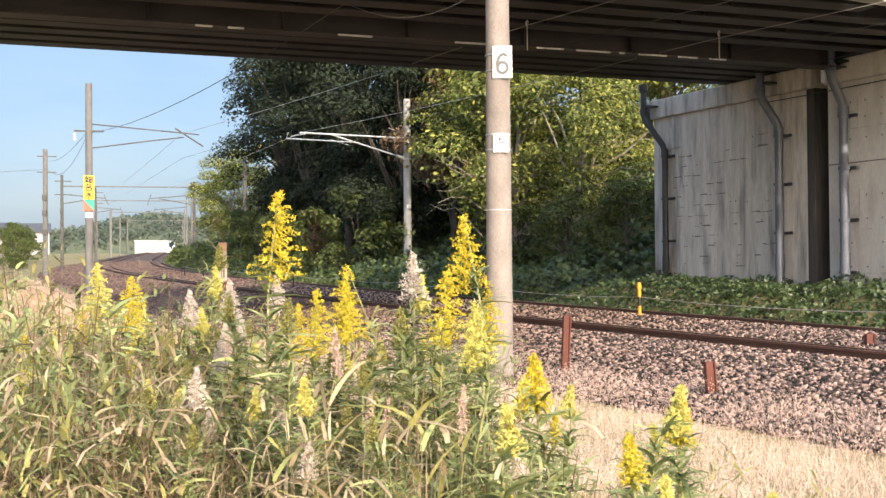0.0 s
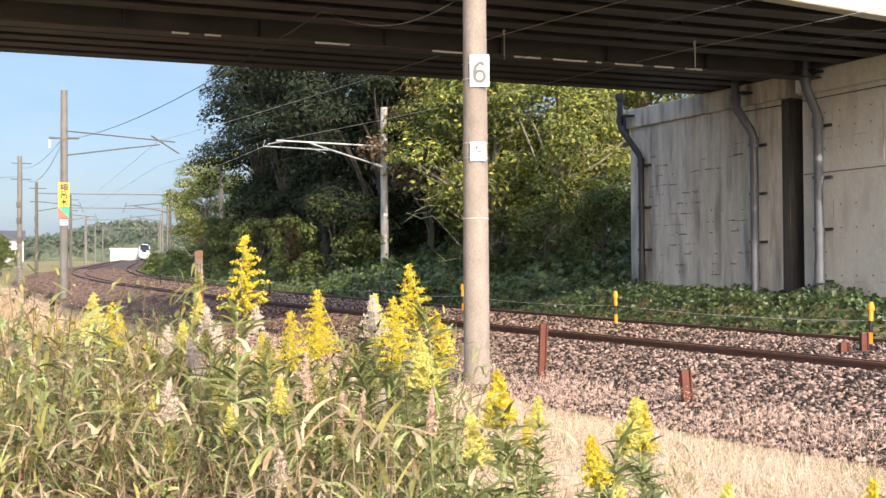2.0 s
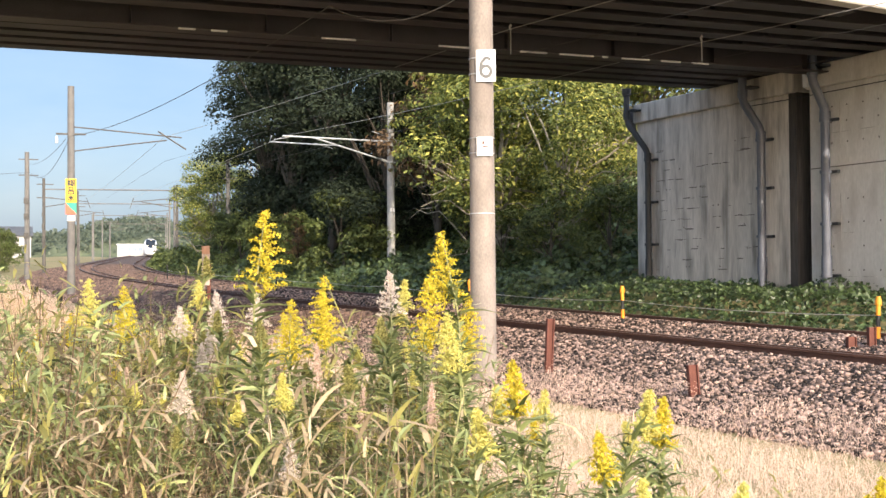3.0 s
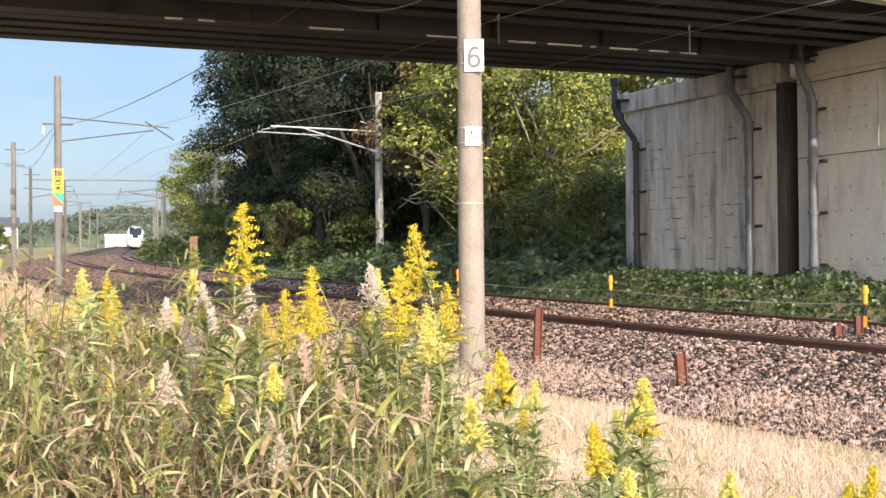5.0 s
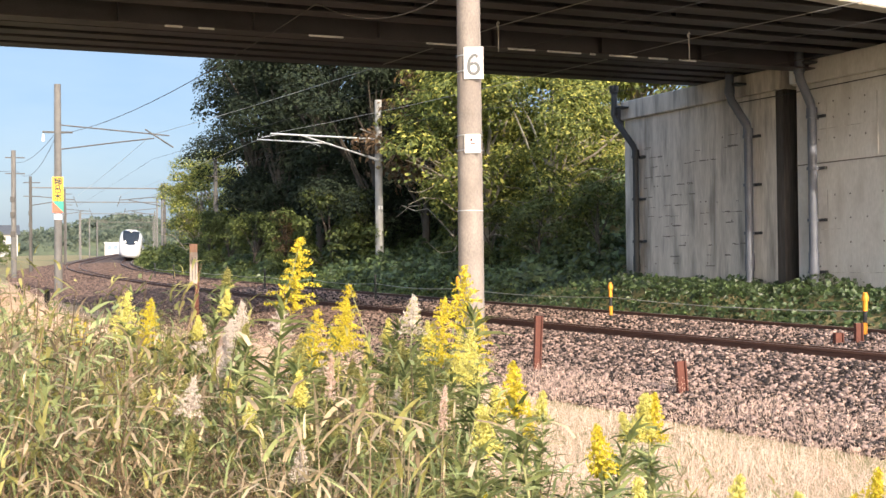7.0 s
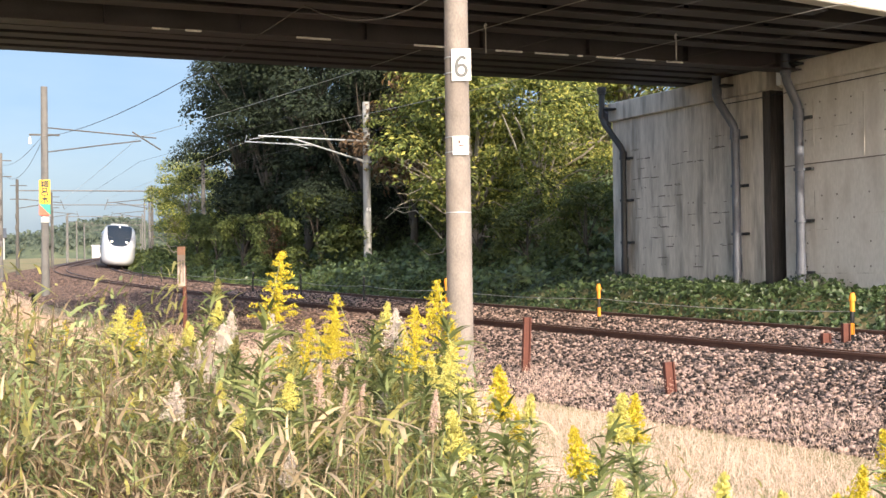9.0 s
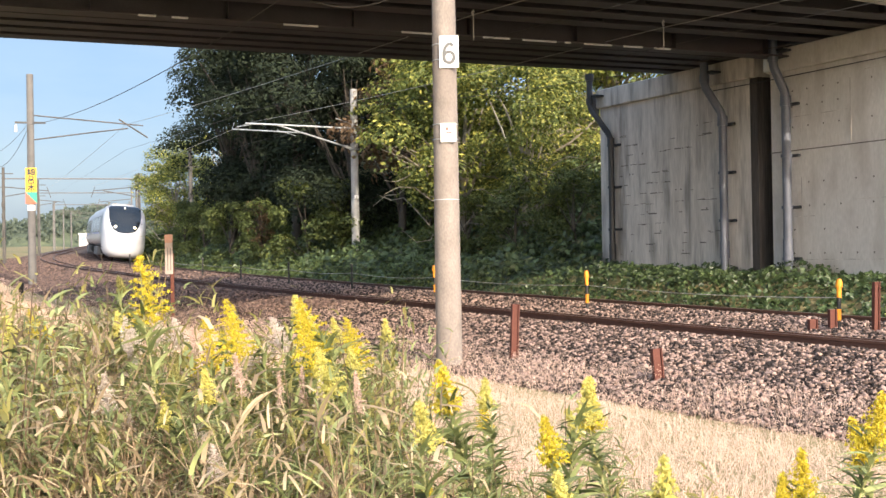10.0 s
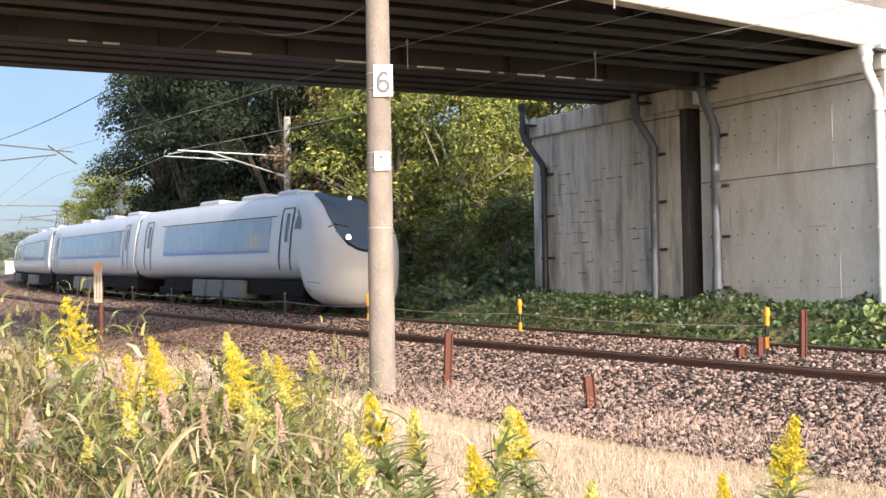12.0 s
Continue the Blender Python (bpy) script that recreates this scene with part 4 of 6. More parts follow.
def skin(d, a, lead, out=0.0):
    """A point of the body at angle a (degrees from the right-hand side, up)."""
    w, z0, z1, n = shell(d, lead)
    c, s = math.cos(radians(a)), math.sin(radians(a))
    zc, hz = (z0 + z1) / 2, (z1 - z0) / 2
    x = (w + out) * math.copysign(abs(c) ** (2 / n), c)
    z = zc + (hz + out) * math.copysign(abs(s) ** (2 / n), s)
    lean = max(0.0, (z - 2.0) / 1.5)
    return Vector((x * (1 - 0.12 * lean ** 2), -d, z))


def side_x(d, z, lead, out=0.01):
    w, z0, z1, n = shell(d, lead)
    s = min(abs((z - (z0 + z1) / 2) / ((z1 - z0) / 2)), 0.999)
    x = w * (1 - s ** n) ** (1 / n)
    return x * (1 - 0.12 * max(0.0, (z - 2.0) / 1.5) ** 2) + out


def side_patch(d0, d1, z0, z1, lead, side, out=0.012, nd=2, nz=5, shift=0.0):
    """A panel on the flank, following the body."""
    vs, fs = [], []
    for i in range(nd + 1):
        for j in range(nz + 1):
            d, z = d0 + (d1 - d0) * i / nd, z0 + (z1 - z0) * j / nz
            vs.append((side * side_x(d + shift, z, lead, out), -d, z))
    for i in range(nd):
        for j in range(nz):
            q = (i * (nz + 1) + j, i * (nz + 1) + j + 1, (i + 1) * (nz + 1) + j + 1, (i + 1) * (nz + 1) + j)
            fs.append(q if side > 0 else q[::-1])
    return vs, fs


NOSE_END = 4.2               # the nose ahead of this is drawn in, blunter
SILL, TALLER = 0.98, 1.17      # the body stands taller above its sill than the profile below is drawn


def build_car(lead, length, collector=False):
    t = thing("train_car", pose(0, 0, 0), "white express train lead car with dark curved windscreen" if lead else "white express train coach with long window band painted sky-blue",
              "train car", "coupled train cars")
    form = Form()
    ds = ([q * NOSE for q in (0.0, 0.03, 0.1, 0.2, 0.35, 0.55, 0.8, 1.1, 1.5, 2.0, 2.5, 3.0, 3.4, 3.8, 4.1, 4.6, 5.4)] + [7, 12, length - 0.3] if lead else [0.3, 3, 8, 14, length - 0.3])
    n = 48
    rows = [[skin(d, 360 * k / n, lead) for k in range(n)] for d in ds]
    vs = [p for r in rows for p in r]
    fs = [(i * n + k, i * n + (k + 1) % n, (i + 1) * n + (k + 1) % n, (i + 1) * n + k) for i in range(len(ds) - 1) for k in range(n)]
    fs += [tuple(range(n)), tuple((len(ds) - 1) * n + k for k in range(n))]
    form.add(vs, fs)
    body = part("body", form, TRAIN_WHITE, t, "glossy off-white car body", smooth=38)
    # joining bellows
    ends = [length - 0.15] if lead else [0.15, length - 0.15]
    for d in ends:
        part("gangway", Form().box((0, -d, 2.15), (2.62, 0.36, 2.3), cut=0.25), BLACK, t, "black rubber gangway")
    # windows, doors, stripes on both flanks
    w0, w1 = (6.0, length - 4.0) if lead else (3.0, length - 3.0)
    for side in (1, -1):
        band = Form().add(*side_patch(w0, w1, 1.88, 2.76, lead, side, nd=8))
        win = part("window_band", band, GLASS_SIDE, t, "window band with the blue sky reflection painted in", smooth=60)
        k = int((w1 - w0) / 1.5)
        for i in range(1, k):
            d = w0 + (w1 - w0) * i / k
            part("mullion", Form().add(*side_patch(d - 0.03, d + 0.03, 1.88, 2.76, lead, side, 0.016, 1)), TRAIN_GREY, win)
        part("stripe", Form().add(*side_patch(w0, w1, 1.76, 1.85, lead, side, nd=8, nz=2)), BLUE, t, "blue stripe under the windows", smooth=60)
        part("flank_line", Form().add(*side_patch(w0 - 0.4, w1 + 0.4, 2.79, 2.815, lead, side, nd=8, nz=1)), TRAIN_UNDER, t)
        for d in ((4.25, length - 2.3) if lead else (1.5, length - 2.3)):
            door = Form()
            for dd in (d, d + 0.86):
                door.add(*side_patch(dd - 0.045, dd + 0.045, 1.05, 3.0, lead, side, 0.014, 1, 8))
            door.add(*side_patch(d, d + 0.86, 2.98, 3.02, lead, side, 0.014, 1, 1))
            dr = part("door", door, BLACK, t, "plug door outlined by dark seals")
            part("door_window", Form().add(*side_patch(d + 0.27, d + 0.5, 2.05, 2.85, lead, side, 0.014, 1)), GLASS_FRONT, dr)
        part("sill", Form().add(*side_patch(3.5 if lead else 0.4, length - 0.4, 0.99, 1.02, lead, side, 0.012, 6, 1)), BLACK, t)
    if lead:
        low_edge = [(0.50, 1.83), (0.62, 1.80), (0.8, 1.78), (1.1, 1.82), (1.6, 1.98), (2.2, 2.25), (2.9, 2.65), (3.5, 3.02), (4.0, 3.26), (4.35, 3.40)]
        vs, fs, m = [], [], 24
        dd = [q * NOSE for q in (0.50, 0.55, 0.62, 0.7, 0.85, 1.1, 1.4, 1.8, 2.2, 2.6, 3.0, 3.4, 3.8, 4.1, 4.35)]
        for d in dd:
            w, z0, z1, nn = shell(d, True)
            half = rise([(0.50, 0.22), (0.55, 0.36), (0.62, 0.49), (0.85, 0.70), (1.4, 0.92), (2.2, 1.06), (4.35, 1.18)], d / NOSE)
            zb = min(rise(low_edge, d / NOSE), z1 - 0.004)
            sn = (max(zb - (z0 + z1) / 2, 0.001) / ((z1 - z0) / 2)) ** (nn / 2)
            a0 = math.degrees(math.asin(min(sn, 1)))
            a0 = max(a0, math.degrees(math.acos(min(1, (min(half, w) / w) ** (nn / 2)))))
            vs += [skin(d, a0 + (180 - 2 * a0) * j / m, True, 0.014) for j in range(m + 1)]
        fs = [(i * (m + 1) + j, i * (m + 1) + j + 1, (i + 1) * (m + 1) + j + 1, (i + 1) * (m + 1) + j) for i in range(len(dd) - 1) for j in range(m)]
        ws = part("windscreen", Form().add(vs, fs), GLASS_FRONT, t, "large dark wraparound windscreen", smooth=60)
        for sx in (-1, 1):
            p = skin(0.85, 90 - sx * 21, True, 0.016)
            part("headlight", Form().tube([p, p + Vector((0, 0.03, 0.01))], [0.085, 0.075], 14), LAMP, t, "lit round headlight", smooth=60)
            p = skin(1.2, 90 - sx * 12, True, 0.02)
            part("wiper", Form().tube([p, skin(1.36, 90 - sx * 30, True, 0.03), skin(1.4, 90 - sx * 46, True, 0.03)], 0.018, 6), BLACK, ws)
            quarter = Form()
            vs = [(sx * side_x(d, z, True, 0.013), -d, z) for d, z in ((4.0, 2.4), (3.25, 2.4), (3.35, 2.66), (3.9, 3.0))]
            quarter.add(vs, [(0, 1, 2, 3)])
            part("cab_window", quarter, GLASS_FRONT, t, "small cab side window")
            seam = Form().tube([(sx * side_x(d, z, True, 0.004), -d, z) for d, z in ((3.1, 0.98), (2.1, 0.96), (1.3, 0.93))], 0.012, 5)
            seam.tube([(sx * side_x(d, z, True, 0.004), -d, z) for d, z in ((2.8, 0.86), (2.1, 0.70), (1.2, 0.42))], 0.012, 5)
            part("skirt_seam", seam, TRAIN_UNDER, t)
        p = skin(2.84, 90, True, 0.02)
        part("roof_lamp", Form().tube([p, p + Vector((0, 0.03, 0.01))], [0.055, 0.05], 14), LAMP, t, "lit lamp above the windscreen", smooth=60)
    # underfloor
    part("underframe", Form().box((0, -length / 2, 0.75), (2.3, length - (7 if lead else 1.2), 0.5)), TRAIN_UNDER, t, "dark underframe")
    for d, ln, side in ((9.2, 1.6, 1), (11.0, 1.5, 1), (12.7, 1.3, 1), (9.6, 2.4, -1), (12.2, 1.8, -1)):
        part("equipment_box", Form().box((side * 1.05, -d, 0.64), (0.7, ln, 0.64), cut=0.03), TRAIN_BOX, t, "grey underfloor box")
    for d in ((5.0, length - 4.2) if lead else (4.0, length - 4.0)):
        bogie = part("bogie", Form().box((0, -d, 0.55), (2.0, 2.6, 0.26), cut=0.04).box((1.0, -d, 0.5), (0.16, 3.0, 0.3), cut=0.03).box((-1.0, -d, 0.5), (0.16, 3.0, 0.3), cut=0.03),
                     TRAIN_UNDER, t, "dark bogie frame")
        for dy in (-1.05, 1.05):
            for sx in (-1, 1):
                part("wheel", Form().tube([(sx * 0.53, -d + dy, 0.43), (sx * 0.66, -d + dy, 0.43)], 0.43, 24), RUST, bogie, smooth=40)
    # roof gear
    for d, ln in (((6.5, 1.6), (9.5, 2.2), (14.0, 2.2)) if lead else ((4.0, 2.2), (9.0, 2.2), (14.5, 2.2))):
        part("roof_unit", Form().box((0, -d, 3.55), (1.5, ln, 0.2), cut=0.06), TRAIN_ROOF, t, "low grey roof housing")
    if collector:
        pg = Form().tube([(-0.6, -6.6, 3.7), (-0.6, -5.9, 4.1), (-0.6, -6.6, 4.55)], 0.03, 6).tube([(0.6, -6.6, 3.7), (0.6, -5.9, 4.1), (0.6, -6.6, 4.55)], 0.03, 6)
        pg.tube([(-0.85, -6.6, 4.55), (0.85, -6.6, 4.55)], 0.03, 6)
        part("pantograph", pg, POLE_DARK, t, "raised dark pantograph", smooth=50)
    for ob in t.children_recursive:
        for v in ob.data.vertices:
            v.co.z = SILL + (v.co.z - SILL) * TALLER if v.co.z > SILL else v.co.z
            v.co.x *= 1.04
            if lead and v.co.y > -NOSE_END:
                v.co.y = -NOSE_END + (v.co.y + NOSE_END) * 0.70
    return t


CARS = []


def build_train():
    first, other = 21.0, 20.5
    CARS.append((build_car(True, 21.0), 0.0, first))
    coach = build_car(False, 20.5)
    CARS.append((coach, first, other))
    CARS.append((build_car(False, 20.5, True), first + other, other))
    for i in range(3):
        CARS.append((copy_thing(coach, pose(0, 0, 0)), first + other * (2 + i), other))


def car_pose(nose, back, length):
    """Pose of a car whose front end is `back` behind the nose at s = nose; it sits on its two bogies."""
    o, z = SPACING + GAUGE / 2, -CANT / 2
    a, b = nose + back + 4.0, nose + back + length - 4.0
    front, rear = line(a, o + widen(a), z), line(b, o + widen(b), z)
    y = (front - rear).normalized()
    x = y.cross(Vector((0, 0, 1))).normalized()
    lean = math.atan(CANT / GAUGE)
    x = (x * math.cos(lean) + Vector((0, 0, 1)) * math.sin(lean)).normalized()
    zz = x.cross(y).normalized()
    x = y.cross(zz)
    org = front + y * 4.0
    return Matrix(((x.x, y.x, zz.x, org.x), (x.y, y.y, zz.y, org.y), (x.z, y.z, zz.z, org.z), (0, 0, 0, 1)))


build_train()


# ---- trees and undergrowth ----
def leaf_material(name, dark, light, through=0.3, rough=0.6):
    return material(name, dark, light, rough, scale=0.5, fine=6, bump=0, island=0.7, through_light=through, object_space=False)


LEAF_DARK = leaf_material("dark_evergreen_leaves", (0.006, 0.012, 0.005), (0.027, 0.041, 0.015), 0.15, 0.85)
LEAF_MID = leaf_material("green_leaves", (0.020, 0.036, 0.008), (0.17, 0.20, 0.05), 0.3)
LEAF_TURN = leaf_material("light_green_leaves", (0.028, 0.046, 0.010), (0.27, 0.31, 0.075), 0.35)
LEAF_GOLD = leaf_material("yellowing_leaves", (0.14, 0.17, 0.03), (0.66, 0.60, 0.14), 0.4)
LEAF_BANK = leaf_material("creeper_leaves", (0.012, 0.026, 0.010), (0.17, 0.23, 0.09), 0.25, 0.4)
# dull bluish green: the haze of distance is mixed into the leaf colour
LEAF_FAR = leaf_material("haze_tinted_wood_leaves", (0.040, 0.060, 0.045), (0.12, 0.145, 0.10), 0.2)
# creepers under the wall: the shade there is put into a darker green
LEAF_FOOT = leaf_material("shade_painted_creeper_leaves", (0.010, 0.022, 0.008), (0.095, 0.14, 0.05), 0.25, 0.45)
LEAF_RED = leaf_material("autumn_leaves", (0.08, 0.05, 0.025), (0.26, 0.16, 0.08), 0.3)
# creepers at the near end: sunlight is put into a brighter green
LEAF_VINE = leaf_material("sun_painted_vine_leaves", (0.06, 0.11, 0.03), (0.36, 0.42, 0.16), 0.35)
BARK = material("bark", (0.035, 0.028, 0.022), (0.095, 0.078, 0.062), 0.95, scale=3, fine=25, bump=0.6, depth=0.02)
TWIG = material("pale_branch", (0.22, 0.19, 0.15), (0.36, 0.32, 0.26), 0.9, scale=3, fine=25, bump=0.4, depth=0.01)


def leaf_cloud(rng, centres, normals, size, spread=0.35, droop=0.4, slim=0.55):
    """Bent four-cornered leaves, one at each centre, facing roughly along the normals."""
    n = len(centres)
    nor = normals + rng.normal(0, spread, (n, 3))
    nor /= np.linalg.norm(nor, axis=1)[:, None] + 1e-9
    ax = rng.normal(0, 1, (n, 3))
    ax[:, 2] -= droop
    ax -= nor * (ax * nor).sum(1)[:, None]
    ax /= np.linalg.norm(ax, axis=1)[:, None] + 1e-9
    sd = np.cross(nor, ax)
    L = size * rng.uniform(0.6, 1.4, (n, 1))
    w = L * slim * 0.5
    tip = centres + ax * L * 0.5 - nor * L * 0.12
    root = centres - ax * L * 0.5 - nor * L * 0.08
    v = np.stack([root, centres + sd * w, tip, centres - sd * w], 1).reshape(-1, 3)
    f = np.arange(n * 4).reshape(-1, 4)
    return v, f


def crown_points(rng, clumps, per):
    """Leaf places on the outside of uneven clumps (x, y, z, radius)."""
    cs, ns = [], []
    for x, y, z, r in clumps:
        k = int(per * r * r)
        d = rng.normal(0, 1, (k, 3))
        d /= np.linalg.norm(d, axis=1)[:, None]
        d[:, 2] = np.where(rng.random(k) < 0.72, np.abs(d[:, 2]), d[:, 2])
        rad = r * (0.62 + 0.45 * rng.random((k, 1)))
        p = d * rad * np.array([1, 1, 0.8]) + np.array([x, y, z])
        cs.append(p)
        ns.append(d + np.array([0, 0, 0.5]))
    return np.concatenate(cs), np.concatenate(ns)


def build_tree(name, seed, height, spread, clump_count, per, leaf, leaf_mat, label, low=0.3, lean=0.0, bark=BARK, second=None):
    """A tapered trunk, forking limbs and a ragged crown of leaves."""
    rng = np.random.default_rng(seed)
    t = thing(name, pose(0, 0, 0), label, "tree", "trees on the bank")
    wood = Form()
    top = Vector((lean * height * 0.3, 0, height * 0.8))
    trunk = [(0, 0, -0.3), (0.1, 0.05, height * 0.2), (lean * height * 0.12, -0.1, height * 0.45), tuple(top)]
    r = height * 0.018
    wood.tube(trunk, [r * 1.4, r, r * 0.7, r * 0.2], 9)
    clumps = []
    for i in range(clump_count):
        h = low + (1 - low) * rng.random() ** 0.85
        wide = spread * (0.35 + 0.65 * math.sin(math.pi * min(1, 0.12 + (h - low) / (1 - low) * 0.86)))
        a = rng.uniform(0, 2 * math.pi)
        q = wide * rng.uniform(0.35, 1.0)
        c = Vector((math.cos(a) * q + lean * height * 0.3 * h, math.sin(a) * q, h * height))
        rad = spread * rng.uniform(0.20, 0.42)
        clumps.append((c.x, c.y, c.z, rad))
        if i % 2 == 0:
            k = rng.uniform(0.3, 0.75) * h
            zk = k * height * 0.85
            p0 = Vector((rise([(q[2], q[0]) for q in trunk], zk), rise([(q[2], q[1]) for q in trunk], zk), zk))
            mid = p0.lerp(c, 0.55) + Vector((0, 0, 0.4))
            wood.tube([p0, mid, c], [r * 0.5, r * 0.3, r * 0.1], 6)
    for i in range(18 if second else 0):      # crooked bare branches low in the crown
        zk = height * rng.uniform(0.12, 0.42)
        p = np.array([rise([(q[2], q[0]) for q in trunk], zk), rise([(q[2], q[1]) for q in trunk], zk), zk])
        a, path = rng.uniform(0, 2 * math.pi), []
        for k in range(7):
            path.append(tuple(p))
            a += rng.normal(0, 0.35)
            p = p + np.array([math.cos(a), math.sin(a), rng.normal(0.12, 0.45)]) * spread * 0.17
        wood.tube(path, [r * 0.32, r * 0.28, r * 0.24, r * 0.2, r * 0.16, r * 0.12, r * 0.05], 5)
    part("trunk", wood, bark, t, "rough trunk with spreading limbs", smooth=60)
    c, nn = crown_points(rng, clumps, per)
    v, f = leaf_cloud(rng, c, nn, leaf)
    part("crown", raw_mesh("crown", v.tolist(), f.tolist(), leaf_mat), leaf_mat, t, "ragged crown of small leaves")
    if second:
        k = rng.random(len(c)) < 0.42
        v, f = leaf_cloud(rng, c[k] + nn[k] * 0.12, nn[k], leaf * 0.9)
        part("turning_leaves", raw_mesh("turning_leaves", v.tolist(), f.tolist(), second), second, t, "leaves turning yellow")
    return t


def plant_at(tree, x, y, turn=0.0, size=1.0, sink=0.0):
    z = ground_at(x, y) - sink
    tree.matrix_basis = pose(x, y, z, 0, 0, turn) @ Matrix.Scale(size, 4)


def copy_at(tree, x, y, turn=0.0, size=1.0, sink=0.0):
    c = copy_thing(tree, pose(0, 0, 0))
    plant_at(c, x, y, turn, size, sink)
    return c


def build_woods():
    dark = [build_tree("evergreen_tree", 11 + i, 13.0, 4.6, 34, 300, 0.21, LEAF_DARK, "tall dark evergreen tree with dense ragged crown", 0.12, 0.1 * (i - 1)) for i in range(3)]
    gold = [build_tree("deciduous_tree", 31 + i, 9.5, 4.0, 30, 215, 0.22, LEAF_TURN, "broad tree with leaves turning yellow", 0.16, 0.15, TWIG, LEAF_GOLD) for i in range(2)]
    bush = [build_tree("shrub", 51 + i, 3.6, 2.0, 18, 520, 0.17, LEAF_MID, "bushy green shrub on the bank", 0.08) for i in range(2)]
    red = build_tree("small_maple", 71, 6.5, 2.2, 16, 260, 0.2, LEAF_RED, "thin small tree with reddish brown leaves", 0.4)
    spots = [(0, -8.4, 72, 0, 1.05), (1, -5.6, 66, 40, 1.1), (2, -2.6, 62, 90, 1.1), (0, 0.6, 63, 140, 1.15), (1, -6.6, 82, 200, 1.2), (2, -1.5, 78, 250, 1.25),
             (0, 4.0, 70, 300, 1.3), (1, -10.6, 77, 20, 1.0), (2, -12.5, 98, 60, 1.0), (0, -2.2, 57, 70, 0.8), (1, 7.5, 66, 10, 1.3), (2, 11.5, 62, 120, 1.2)]
    for i, (k, x, y, turn, size) in enumerate(spots):
        if i < 3:
            plant_at(dark[k], x, y, turn, size, 0.4)
        else:
            copy_at(dark[k], x, y, turn, size, 0.4)
    spots = [(0, 2.6, 49.5, 0, 0.95), (1, 6.2, 50.5, 60, 1.0), (0, 5.0, 46.0, 130, 0.72), (1, 9.6, 53, 200, 1.15), (0, -19.4, 104, 40, 0.86), (1, -20.0, 113, 100, 0.88),
             (0, -17.5, 120, 190, 0.75), (1, 1.6, 56, 280, 0.9)]
    for i, (k, x, y, turn, size) in enumerate(spots):
        if i < 2:
            plant_at(gold[k], x, y, turn, size, 0.3)
        else:
            copy_at(gold[k], x, y, turn, size, 0.3)
    spots = [(0, -4.4, 57.0, 0, 1.1), (1, -2.6, 56.5, 50, 1.0), (0, 1.3, 50.5, 100, 0.85), (1, 2.6, 46.0, 10, 0.7), (0, -7.0, 61.0, 70, 0.9), (1, -9.2, 66.0, 160, 0.9),
             (0, 4.3, 43.5, 220, 0.75), (1, 6.2, 42.0, 300, 0.8), (0, -12.0, 74.0, 30, 0.9), (1, -14.5, 82.0, 250, 1.0), (0, -16.0, 92, 0, 0.7),
             (1, -17.6, 101, 90, 0.6)]
    for i, (k, x, y, turn, size) in enumerate(spots):
        if i < 2:
            plant_at(bush[k], x, y, turn, size, 0.2)
        else:
            copy_at(bush[k], x, y, turn, size, 0.2)
    for i, (x, y, size) in enumerate(((-38, 104, 0.9), (-40, 110, 1.0), (-43, 120, 1.1), (-48, 131, 1.2), (-50, 140, 0.8))):
        copy_at(bush[i % 2], x, y, 40 * i, size, 0.2)
    plant_at(red, 0.1, 55, 0, 1.35, 0.2)
    copy_at(red, -7.0, 61, 90, 0.5, 0.2)


def build_bank_cover():
    """Creepers over the bank and round the foot of the abutment: too many leaves to count."""
    rng = np.random.default_rng(5)

    def cover(name, s0, s1, o0, o1, count, size, high, mat, label):
        s, o = rng.uniform(s0, s1, count), rng.uniform(o0, o1, count)
        keep = [i for i in range(count) if noise.noise(Vector((s[i] * 0.7, o[i] * 0.9, 3))) > -0.8]
        c = np.array([line(s[i], o[i], land(s[i], o[i])) for i in keep])
        lump = np.array([0.5 + 0.5 * noise.noise(Vector((p[0] * 0.9, p[1] * 0.9, 7))) for p in c])
        edge = np.clip((o[keep] - o0) / 1.2, 0.15, 1)
        c[:, 2] += (0.04 + high * 1.6 * lump ** 2 * rng.random(len(c)) ** 0.5) * edge
        v, f = leaf_cloud(rng, c, np.tile([[-0.25, -0.25, 0.8]], (len(c), 1)), size, 0.55, 0.3, 0.8)
        ob = new(name, raw_mesh(name, v.tolist(), f.tolist(), mat))
        tagged(ob, label, "creepers", kind="stuff")
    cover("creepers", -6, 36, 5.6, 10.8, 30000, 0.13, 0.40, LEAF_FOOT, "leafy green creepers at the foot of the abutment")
    cover("broad_creepers", -6, 15.5, 5.8, 8.9, 3600, 0.21, 0.62, LEAF_VINE, "larger creeper leaves, sunlight painted into their yellow-green")
    cover("bank_undergrowth", 31, 75, 6.0, 17, 42000, 0.24, 0.9, LEAF_BANK, "dark green undergrowth covering the bank")
    cover("far_undergrowth", 75, 160, 6.4, 20, 22000, 0.34, 1.6, LEAF_MID, "green undergrowth along the far curve")
    cover("bank_weeds", 31, 100, 5.7, 8.5, 14000, 0.13, 0.7, LEAF_MID, "green weeds along the edge of the gravel")


